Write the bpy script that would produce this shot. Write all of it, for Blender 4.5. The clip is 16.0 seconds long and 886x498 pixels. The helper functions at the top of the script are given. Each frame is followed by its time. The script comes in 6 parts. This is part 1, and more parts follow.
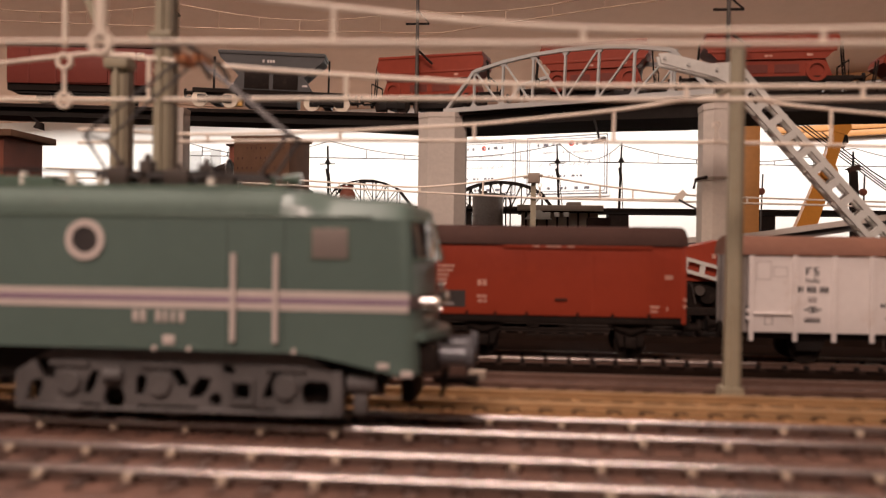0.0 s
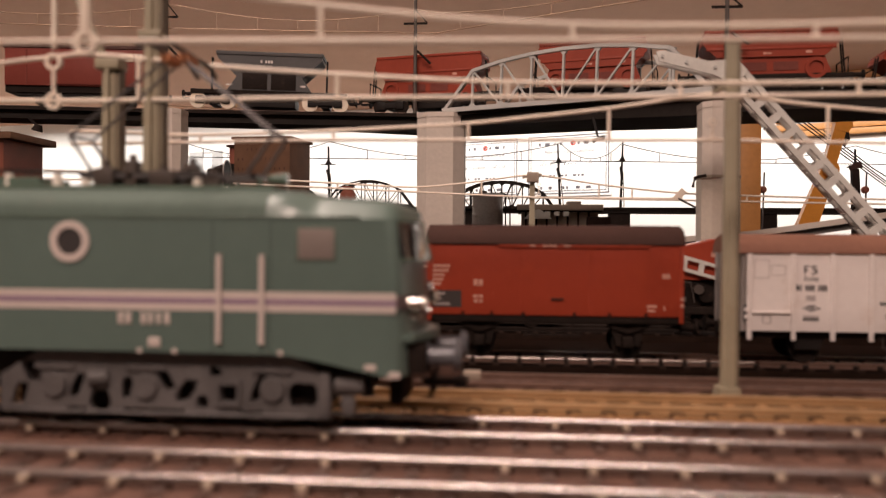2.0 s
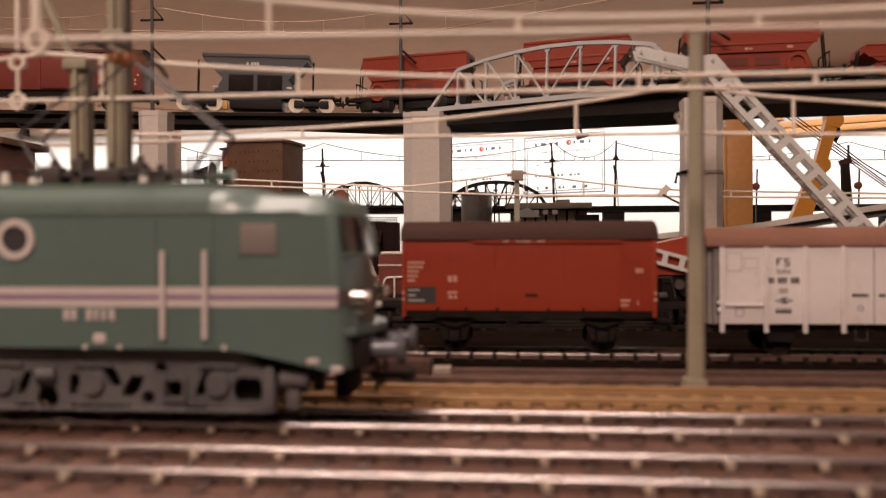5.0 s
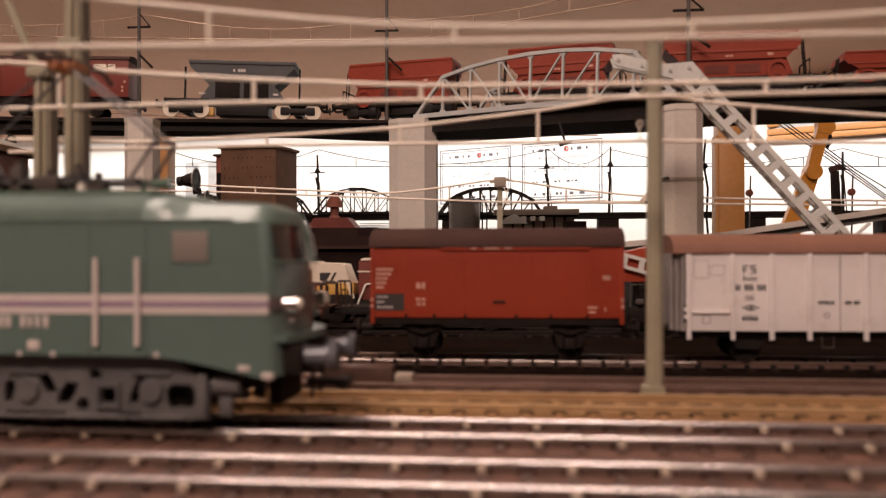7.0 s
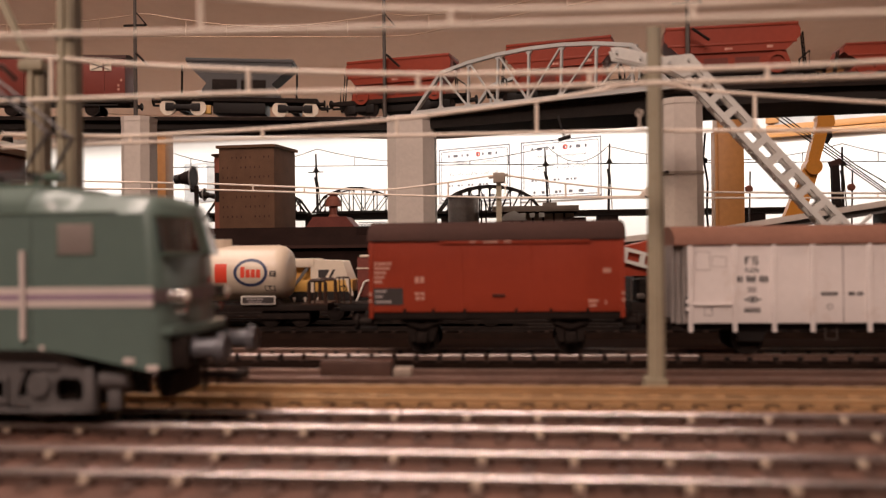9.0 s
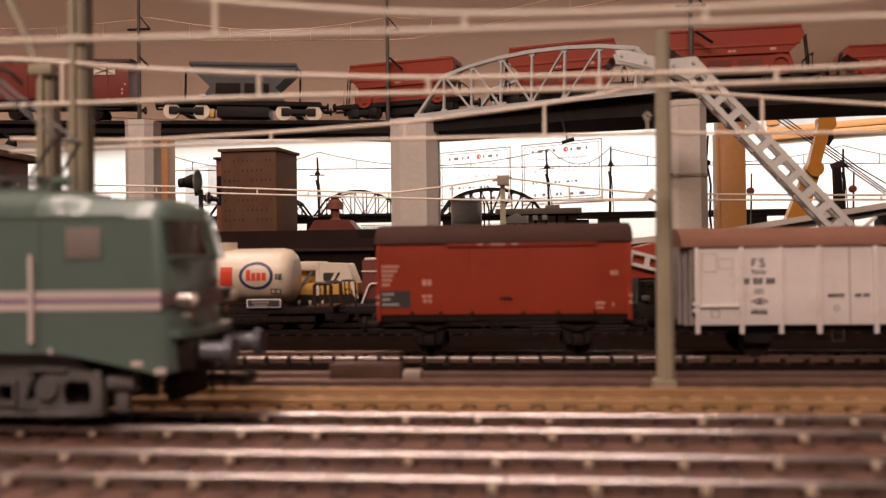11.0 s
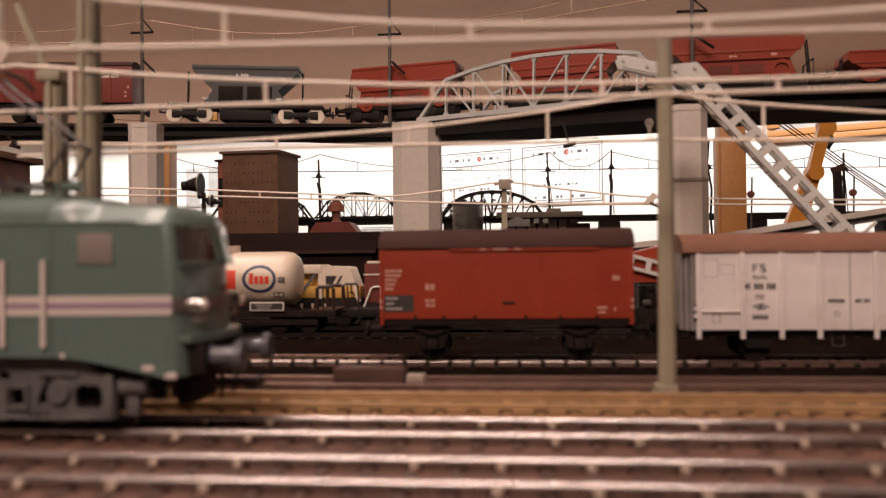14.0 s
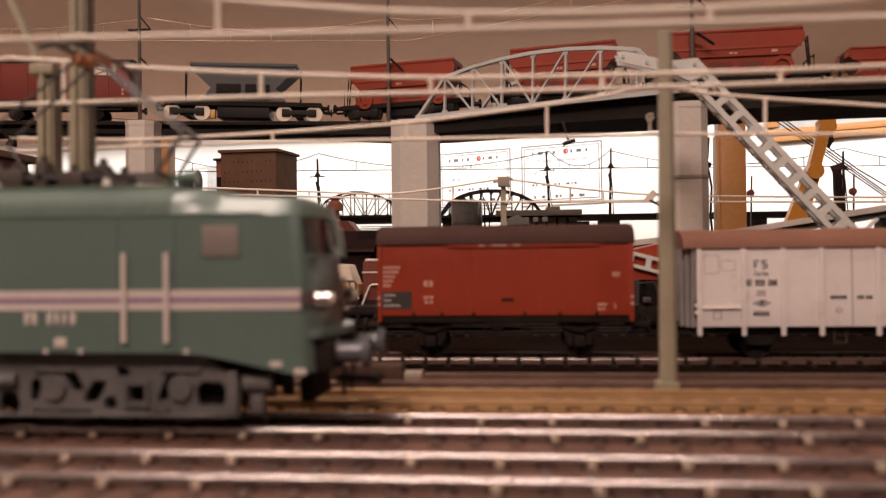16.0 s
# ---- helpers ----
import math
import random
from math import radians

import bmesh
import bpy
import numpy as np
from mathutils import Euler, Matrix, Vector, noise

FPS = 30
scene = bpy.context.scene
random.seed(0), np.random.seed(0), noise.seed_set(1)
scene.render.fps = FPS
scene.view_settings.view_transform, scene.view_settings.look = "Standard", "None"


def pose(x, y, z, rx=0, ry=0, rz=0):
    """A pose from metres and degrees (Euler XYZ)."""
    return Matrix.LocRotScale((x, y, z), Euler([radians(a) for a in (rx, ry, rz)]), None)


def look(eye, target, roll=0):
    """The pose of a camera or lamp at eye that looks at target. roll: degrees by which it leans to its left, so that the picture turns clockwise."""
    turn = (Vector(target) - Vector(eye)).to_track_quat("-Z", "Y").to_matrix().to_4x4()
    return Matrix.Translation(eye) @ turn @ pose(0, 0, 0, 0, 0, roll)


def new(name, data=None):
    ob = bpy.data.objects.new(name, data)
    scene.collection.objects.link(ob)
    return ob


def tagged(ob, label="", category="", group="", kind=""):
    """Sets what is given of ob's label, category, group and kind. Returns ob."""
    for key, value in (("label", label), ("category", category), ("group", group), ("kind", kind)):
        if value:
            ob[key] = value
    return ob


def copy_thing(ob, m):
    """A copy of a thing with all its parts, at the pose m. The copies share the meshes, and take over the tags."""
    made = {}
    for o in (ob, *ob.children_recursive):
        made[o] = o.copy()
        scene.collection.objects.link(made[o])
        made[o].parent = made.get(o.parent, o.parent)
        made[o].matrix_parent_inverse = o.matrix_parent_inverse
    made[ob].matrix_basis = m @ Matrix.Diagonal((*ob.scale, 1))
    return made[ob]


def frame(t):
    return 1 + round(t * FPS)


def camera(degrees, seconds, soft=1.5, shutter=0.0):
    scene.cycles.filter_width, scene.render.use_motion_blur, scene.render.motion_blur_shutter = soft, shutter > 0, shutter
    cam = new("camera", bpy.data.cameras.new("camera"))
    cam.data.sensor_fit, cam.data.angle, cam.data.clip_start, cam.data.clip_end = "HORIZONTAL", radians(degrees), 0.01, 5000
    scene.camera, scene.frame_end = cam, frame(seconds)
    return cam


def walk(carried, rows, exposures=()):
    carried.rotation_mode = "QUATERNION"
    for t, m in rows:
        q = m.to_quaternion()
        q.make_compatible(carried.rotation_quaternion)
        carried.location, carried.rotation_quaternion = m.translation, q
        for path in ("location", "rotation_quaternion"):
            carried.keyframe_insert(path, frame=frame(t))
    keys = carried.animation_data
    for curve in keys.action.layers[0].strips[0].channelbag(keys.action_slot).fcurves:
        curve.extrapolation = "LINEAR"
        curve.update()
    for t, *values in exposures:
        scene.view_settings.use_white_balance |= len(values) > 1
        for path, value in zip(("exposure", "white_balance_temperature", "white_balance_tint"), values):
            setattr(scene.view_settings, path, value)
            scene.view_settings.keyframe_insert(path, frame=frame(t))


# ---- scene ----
# Model railway in an attic room, H0 scale: gauge 16.5 mm. z = 0 is the layout board, x runs along the tracks.
cam = camera(56.7, 16.0, soft=1.1)
cam.data.dof.use_dof = True
cam.data.dof.focus_distance = 0.85
cam.data.dof.aperture_fstop = 16.5
PATH = [
    (0.0, 0.00225, -0.02026, 0.04605, -0.227, 0.762, 4.983),
    (0.5, 0.00369, -0.01918, 0.04594, -0.147, 0.601, 5.096),
    (1.0, 0.00397, -0.01769, 0.04579, -0.217, 0.575, 5.133),
    (1.5, 0.00509, -0.01799, 0.04588, -0.217, 0.516, 5.140),
    (2.0, 0.00470, -0.01819, 0.04600, -0.216, 0.454, 5.176),
    (2.5, 0.00817, -0.01915, 0.04541, -0.169, 0.309, 5.176),
    (3.0, 0.01099, -0.01909, 0.04535, -0.172, -0.076, 5.171),
    (5.5, 0.01503, -0.01815, 0.04413, -0.049, -0.202, 5.212),
    (6.0, 0.01843, -0.01851, 0.04561, 0.123, -0.138, 5.223),
    (6.5, 0.02680, -0.01719, 0.04425, 0.195, -0.167, 5.387),
    (7.0, 0.02679, -0.01786, 0.04456, 0.311, -0.155, 5.329),
    (7.5, 0.02750, -0.01625, 0.04350, 0.400, -0.259, 5.325),
    (8.0, 0.02651, -0.01519, 0.04253, 0.313, -0.365, 5.292),
    (8.5, 0.02874, -0.01425, 0.04215, 0.346, -0.500, 5.280),
    (9.0, 0.02680, -0.01488, 0.04232, 0.305, -0.595, 5.301),
    (11.5, 0.02426, -0.01592, 0.04238, 0.515, -0.744, 5.303),
    (12.0, 0.02400, -0.01525, 0.04247, 0.439, -0.666, 5.284),
    (12.5, 0.02210, -0.01564, 0.04278, 0.469, -0.636, 5.302),
    (13.0, 0.02211, -0.01651, 0.04290, 0.502, -0.610, 5.312),
    (13.5, 0.02375, -0.01736, 0.04320, 0.527, -0.603, 5.361),
    (14.0, 0.02338, -0.01809, 0.04338, 0.625, -0.591, 5.311),
    (14.5, 0.02407, -0.01828, 0.04347, 0.682, -0.590, 5.280),
    (15.0, 0.02433, -0.01711, 0.04236, 0.607, -0.655, 5.283),
    (15.5, 0.02499, -0.01585, 0.04228, 0.669, -0.692, 5.253),
    (16.0, 0.02346, -0.01525, 0.04205, 0.622, -0.614, 5.265),
]
walk(cam, [(t, pose(x, y, z, 90 + pitch, 0, yaw) @ pose(0, 0, 0, 0, 0, roll)) for t, x, y, z, pitch, roll, yaw in PATH])
LOCO_ROWS = [(0.0, -0.0183), (0.5, -0.0188), (1.0, -0.0189), (1.5, -0.0191), (2.0, -0.019), (2.5, -0.0196), (3.0, -0.0205), (5.5, -0.0223), (6.0, -0.0231), (6.5, -0.025), (7.0, -0.0252), (7.5, -0.027), (8.0, -0.0341), (8.5, -0.0423), (9.0, -0.0496), (11.5, -0.0509), (12.0, -0.0508), (12.5, -0.0503), (13.0, -0.0502), (13.5, -0.0505), (14.0, -0.0503), (14.5, -0.044), (15.0, -0.0363), (15.5, -0.0288), (16.0, -0.0206)]

# ---- light ----
world = bpy.data.worlds.new("room_dark")
scene.world = world
world.use_nodes = True
world.node_tree.nodes["Background"].inputs[0].default_value = (1.0, 0.8, 0.62, 1)
world.node_tree.nodes["Background"].inputs[1].default_value = 0.03
scene.view_settings.exposure = 0.0


def area_lamp(name, eye, target, sx, sy, watts, colour):
    la = bpy.data.lights.new(name, "AREA")
    la.shape, la.size, la.size_y, la.energy, la.color = "RECTANGLE", sx, sy, watts, colour
    ob = new(name, la)
    ob.matrix_world = look(eye, target)
    return ob


WALL_YAW = -27.0
WALL = pose(0.2646, 2.3, 0, 0, 0, WALL_YAW)       # far wall: u along it, v away from the room
ROOM_LAMP = area_lamp("room_lamp", (-0.10, -0.75, 1.05), (-0.02, 0.3, 0), 0.9, 0.2, 17.6, (1.0, 0.75, 0.645))
TABLE_LAMP = area_lamp("layout_lamp", (-0.38, 0.22, 1.05), (-0.30, 0.22, 0), 0.92, 0.22, 9.8, (1.0, 0.80, 0.70))
# wall_lamp: unseen strip light, assumed as the source of the bright wall
WALL_LAMP = area_lamp("wall_lamp", WALL @ Vector((-0.5, -0.22, 0.45)), WALL @ Vector((-0.5, -0.19, 0.0)), 5.3, 0.08, 31.0, (1.0, 0.94, 0.89))
hang = WALL.inverted() @ WALL_LAMP.matrix_world
hang.translation = (0, 0, 0)
WALL_LAMP.matrix_world = WALL @ pose(-0.5, -0.22, 0.465, 0, 1.7, 0) @ hang    # tilted so the lit band on the wall climbs to the left


# ---- materials ----
def mat(name, col, rough=0.5, metal=0.0, var=0.2, size=4.0, bump=0.1, coat=0.0, wear=None, island=0.0, spec=0.5):
    """Procedural surface: col varied at two scales (size in mm), fine relief, optional dust or wear colour."""
    m = bpy.data.materials.new(name)
    m.use_nodes = True
    nt = m.node_tree
    b = nt.nodes["Principled BSDF"]
    b.inputs["Roughness"].default_value = rough
    b.inputs["Metallic"].default_value = metal
    b.inputs["Specular IOR Level"].default_value = spec
    b.inputs["Coat Weight"].default_value = coat
    tc = nt.nodes.new("ShaderNodeTexCoord")
    n1 = nt.nodes.new("ShaderNodeTexNoise")
    n1.inputs["Scale"].default_value = 1000.0 / size / 4
    n1.inputs["Detail"].default_value = 4
    n2 = nt.nodes.new("ShaderNodeTexNoise")
    n2.inputs["Scale"].default_value = 1000.0 / size * 3
    n2.inputs["Detail"].default_value = 3
    nt.links.new(tc.outputs["Object"], n1.inputs["Vector"])
    nt.links.new(tc.outputs["Object"], n2.inputs["Vector"])
    mix = nt.nodes.new("ShaderNodeMix")
    mix.data_type = "RGBA"
    mix.inputs["A"].default_value = (*[c * (1 - var) for c in col], 1)
    mix.inputs["B"].default_value = (*[min(1, c * (1 + var)) for c in col], 1)
    ramp = nt.nodes.new("ShaderNodeMapRange")
    ramp.inputs["From Min"].default_value, ramp.inputs["From Max"].default_value = 0.3, 0.7
    add = nt.nodes.new("ShaderNodeMath")
    add.operation = "MULTIPLY_ADD"
    add.inputs[1].default_value = 0.35
    nt.links.new(n2.outputs["Fac"], add.inputs[0])
    half = nt.nodes.new("ShaderNodeMath")
    half.operation = "MULTIPLY"
    half.inputs[1].default_value = 0.65
    nt.links.new(n1.outputs["Fac"], half.inputs[0])
    nt.links.new(half.outputs[0], add.inputs[2])
    nt.links.new(add.outputs[0], ramp.inputs["Value"])
    nt.links.new(ramp.outputs["Result"], mix.inputs["Factor"])
    out = mix.outputs["Result"]
    if island:
        oi = nt.nodes.new("ShaderNodeObjectInfo")
        hs = nt.nodes.new("ShaderNodeHueSaturation")
        mr = nt.nodes.new("ShaderNodeMapRange")
        mr.inputs["To Min"].default_value, mr.inputs["To Max"].default_value = 1 - island, 1 + island
        nt.links.new(oi.outputs["Random"], mr.inputs["Value"])
        nt.links.new(mr.outputs["Result"], hs.inputs["Value"])
        nt.links.new(out, hs.inputs["Color"])
        out = hs.outputs["Color"]
    if wear:
        n3 = nt.nodes.new("ShaderNodeTexNoise")
        n3.inputs["Scale"].default_value = 1000.0 / size * 0.8
        n3.inputs["Detail"].default_value = 6
        n3.inputs["Roughness"].default_value = 0.7
        nt.links.new(tc.outputs["Object"], n3.inputs["Vector"])
        r3 = nt.nodes.new("ShaderNodeMapRange")
        r3.inputs["From Min"].default_value, r3.inputs["From Max"].default_value = 0.56, 0.72
        r3.inputs["To Max"].default_value = 0.7
        nt.links.new(n3.outputs["Fac"], r3.inputs["Value"])
        m3 = nt.nodes.new("ShaderNodeMix")
        m3.data_type = "RGBA"
        m3.inputs["B"].default_value = (*wear, 1)
        nt.links.new(out, m3.inputs["A"])
        nt.links.new(r3.outputs["Result"], m3.inputs["Factor"])
        out = m3.outputs["Result"]
    nt.links.new(out, b.inputs["Base Color"])
    rr = nt.nodes.new("ShaderNodeMapRange")
    rr.inputs["To Min"].default_value, rr.inputs["To Max"].default_value = max(0.03, rough - 0.1), min(1, rough + 0.1)
    nt.links.new(n1.outputs["Fac"], rr.inputs["Value"])
    nt.links.new(rr.outputs["Result"], b.inputs["Roughness"])
    if bump:
        bp = nt.nodes.new("ShaderNodeBump")
        bp.inputs["Strength"].default_value = bump
        bp.inputs["Distance"].default_value = size * 0.0001
        nt.links.new(n2.outputs["Fac"], bp.inputs["Height"])
        nt.links.new(bp.outputs["Normal"], b.inputs["Normal"])
    return m


M = dict(
    # board and next ballast near-black: shade under the wagons put into the colour
    board=mat("board_brown", (0.009, 0.0045, 0.003), 0.9, size=10, var=0.35, bump=0.4, wear=(0.015, 0.008, 0.006), spec=0.02),
    ballast_shaded=mat("ballast_shaded", (0.009, 0.005, 0.0035), 0.85, size=2, var=0.45, bump=0.8, wear=(0.016, 0.009, 0.007), spec=0.02),
    ballast=mat("ballast_brown", (0.118, 0.058, 0.041), 0.6, size=2, var=0.5, bump=0.9, wear=(0.20, 0.125, 0.097), spec=0.35),
    cork=mat("cork_tan", (0.31, 0.165, 0.072), 0.7, size=3, var=0.25, bump=0.5, wear=(0.3, 0.15, 0.06), spec=0.12),
    sleeper=mat("sleeper_brown", (0.068, 0.036, 0.027), 0.45, size=2, var=0.35, bump=0.3, island=0.22, spec=0.35),
    # darkened copy of the brown sleeper for tracks in the wagons' shade
    sleeper_shaded=mat("sleeper_shaded", (0.022, 0.014, 0.011), 0.6, size=2, var=0.3, bump=0.3, island=0.15, spec=0.04),
    sleeper_tan=mat("sleeper_tan", (0.28, 0.15, 0.066), 0.6, size=2, var=0.3, bump=0.3, island=0.12, spec=0.12),
    rail=mat("rail_steel", (0.58, 0.55, 0.54), 0.24, 0.95, size=5, var=0.12, bump=0.1, wear=(0.46, 0.40, 0.37), spec=0.8),
    rail_dull=mat("rail_dull", (0.30, 0.26, 0.24), 0.33, 0.9, size=5, var=0.2, bump=0.1, wear=(0.16, 0.12, 0.10)),
    rail_brown=mat("rail_weathered", (0.19, 0.12, 0.095), 0.38, 0.5, size=5, var=0.25, bump=0.1, spec=0.4),
    brass=mat("rail_brass", (0.42, 0.27, 0.14), 0.5, 0.4, size=4, var=0.2, bump=0.1),
    chair=mat("chair_brass", (0.66, 0.54, 0.42), 0.25, 0.4, size=2, var=0.2),
    green=mat("loco_green", (0.106, 0.152, 0.132), 0.38, size=12, var=0.08, bump=0.03, coat=0.2),
    roof_dusty=mat("loco_roof_dusty", (0.085, 0.12, 0.10), 0.62, size=8, var=0.15, bump=0.1, spec=0.25, wear=(0.12, 0.13, 0.11)),
    green_roof=mat("loco_roof_green", (0.10, 0.145, 0.115), 0.24, size=12, var=0.1, bump=0.04, coat=0.3),
    cream=mat("cream_plastic", (0.57, 0.49, 0.45), 0.45, size=6, var=0.06, bump=0.05),
    violet=mat("violet_line", (0.26, 0.17, 0.25), 0.45, size=6, var=0.08, bump=0.0),
    bogie=mat("bogie_grey", (0.105, 0.096, 0.094), 0.6, size=3, var=0.4, bump=0.2),
    black=mat("black_plastic", (0.012, 0.009, 0.008), 0.55, size=4, var=0.3, bump=0.15, spec=0.2),
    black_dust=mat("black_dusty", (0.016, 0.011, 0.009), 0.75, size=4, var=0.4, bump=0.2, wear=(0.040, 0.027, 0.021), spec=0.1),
    screen_glass=mat("screen_glass", (0.03, 0.028, 0.028), 0.04, size=20, var=0.1, bump=0.0, coat=1.0, spec=0.9),
    glass=mat("dark_glass", (0.05, 0.045, 0.045), 0.08, size=20, var=0.1, bump=0.0, coat=0.5),
    curtain=mat("window_pinkish", (0.213, 0.177, 0.159), 0.3, size=6, var=0.1, bump=0.0),
    nose_shaded=mat("nose_band_shaded", (0.13, 0.095, 0.095), 0.45, size=6, var=0.15, bump=0.0),
    chrome=mat("chrome", (0.75, 0.72, 0.7), 0.18, 1.0, size=5, var=0.1, bump=0.0),
    buffer=mat("buffer_grey", (0.13, 0.132, 0.145), 0.3, 0.3, size=4, var=0.15, bump=0.05),
    panto=mat("pantograph_grey", (0.10, 0.092, 0.092), 0.4, 0.3, size=4, var=0.2, bump=0.05),
    insul=mat("insulator_white", (0.75, 0.7, 0.62), 0.25, size=4, var=0.1, bump=0.0),
    red=mat("wagon_red", (0.285, 0.040, 0.018), 0.42, size=14, var=0.1, bump=0.08, wear=(0.33, 0.05, 0.02), spec=0.3),
    red_roof=mat("roof_dark_brown", (0.05, 0.025, 0.02), 0.8, size=5, var=0.2, bump=0.2, spec=0.12),
    mark=mat("marking_pink_white", (0.50, 0.25, 0.19), 0.5, size=1, var=0.3, bump=0.0),
    plate=mat("plate_black", (0.035, 0.028, 0.026), 0.5, size=4, var=0.2, bump=0.0),
    white=mat("wagon_white", (0.74, 0.675, 0.645), 0.45, size=8, var=0.06, bump=0.08, wear=(0.6, 0.5, 0.44)),
    white_roof=mat("roof_red_brown", (0.20, 0.095, 0.065), 0.7, size=6, var=0.15, bump=0.2, spec=0.2),
    ink=mat("ink_black", (0.03, 0.028, 0.03), 0.5, size=2, var=0.2, bump=0.0),
    ink_pale=mat("ink_pale", (0.52, 0.46, 0.43), 0.5, size=2, var=0.25, bump=0.0),
    ink_grey=mat("ink_grey", (0.30, 0.26, 0.25), 0.5, size=2, var=0.2, bump=0.0),
    tank=mat("tank_cream", (0.64, 0.53, 0.41), 0.35, size=8, var=0.06, bump=0.04),
    logo_red=mat("logo_red", (0.65, 0.06, 0.03), 0.4, size=6, var=0.05, bump=0.0),
    logo_blue=mat("logo_blue", (0.035, 0.045, 0.10), 0.4, size=6, var=0.05, bump=0.0),
    yellow=mat("crane_yellow", (0.52, 0.21, 0.025), 0.42, size=10, var=0.12, bump=0.08),
    ywhite=mat("cab_offwhite", (0.68, 0.58, 0.46), 0.45, size=8, var=0.08, bump=0.05),
    concrete=mat("pier_grey", (0.51, 0.445, 0.39), 0.7, size=10, var=0.12, bump=0.2),
    pier_tan=mat("pier_tan", (0.48, 0.41, 0.34), 0.7, size=8, var=0.15, bump=0.2),
    collar=mat("pier_collar", (0.30, 0.24, 0.19), 0.7, size=8, var=0.15, bump=0.2),
    girder=mat("girder_black", (0.022, 0.018, 0.016), 0.6, size=8, var=0.3, bump=0.15, spec=0.08),
    truss=mat("truss_light_grey", (0.42, 0.41, 0.39), 0.45, size=6, var=0.12, bump=0.1),
    boom=mat("boom_silver_grey", (0.56, 0.54, 0.50), 0.4, size=6, var=0.12, bump=0.1),
    ramp=mat("ramp_grey", (0.12, 0.11, 0.105), 0.6, size=8, var=0.2, bump=0.2, spec=0.1),
    grey=mat("hopper_grey", (0.072, 0.069, 0.069), 0.5, size=8, var=0.12, bump=0.1, spec=0.2),
    hred=mat("hopper_red", (0.23, 0.038, 0.02), 0.45, size=10, var=0.12, bump=0.08, spec=0.2),
    hred2=mat("boxcar_oxide_red", (0.165, 0.036, 0.026), 0.5, size=10, var=0.12, bump=0.08, spec=0.2),
    post=mat("post_olive", (0.31, 0.27, 0.19), 0.55, size=4, var=0.12, bump=0.1, wear=(0.26, 0.2, 0.12)),
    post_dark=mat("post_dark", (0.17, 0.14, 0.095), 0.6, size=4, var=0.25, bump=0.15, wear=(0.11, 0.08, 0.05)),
    rust=mat("rust_orange", (0.45, 0.18, 0.08), 0.6, size=2, var=0.3, bump=0.2),
    wire=mat("wire_cream", (0.80, 0.69, 0.58), 0.45, size=6, var=0.08, bump=0.05),
    wire_dark=mat("wire_dark", (0.05, 0.04, 0.035), 0.5, size=6, var=0.2, bump=0.0),
    brick=mat("tower_brown", (0.125, 0.068, 0.042), 0.75, size=5, var=0.2, bump=0.4, spec=0.1),
    brick_red=mat("door_red_brown", (0.20, 0.06, 0.035), 0.7, size=5, var=0.2, bump=0.3),
    # near-black brown, darkened for parts standing in shade
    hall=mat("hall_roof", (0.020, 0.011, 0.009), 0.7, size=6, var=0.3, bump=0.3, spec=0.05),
    house=mat("house_maroon", (0.15, 0.045, 0.035), 0.6, size=6, var=0.2, bump=0.2, spec=0.1),
    metal_tank=mat("oil_tank_grey", (0.36, 0.34, 0.32), 0.35, 0.4, size=6, var=0.25, bump=0.1),
    wood=mat("pine_orange", (0.42, 0.19, 0.055), 0.5, size=20, var=0.18, bump=0.15),
    wall=mat("wall_white", (0.82, 0.79, 0.75), 0.8, size=60, var=0.03, bump=0.1),
    ceiling=mat("ceiling_tan", (0.62, 0.39, 0.28), 0.8, size=120, var=0.06, bump=0.1),
    paper=mat("paper", (0.84, 0.82, 0.79), 0.6, size=60, var=0.02, bump=0.0),
    paper_ink=mat("paper_ink", (0.10, 0.09, 0.10), 0.6, size=30, var=0.1, bump=0.0),
    floor=mat("floor_tiles", (0.30, 0.20, 0.14), 0.5, size=80, var=0.15, bump=0.1),
    box_grey=mat("box_grey", (0.062, 0.047, 0.039), 0.55, size=4, var=0.2, bump=0.15),
    # near-black for the shaded gaps under the rails and the rail ticks
    block_dark=mat("block_dark", (0.028, 0.013, 0.009), 0.6, size=2, var=0.3, bump=0.2, spec=0.1),
    end_grey=mat("end_rib_grey", (0.23, 0.20, 0.185), 0.5, size=4, var=0.2, bump=0.1),
    brass_wire=mat("viaduct_wire_tan", (0.36, 0.23, 0.15), 0.45, 0.3, size=4, var=0.2, bump=0.0),
    picture=mat("picture_grey", (0.45, 0.44, 0.43), 0.25, size=60, var=0.25, bump=0.0),
)


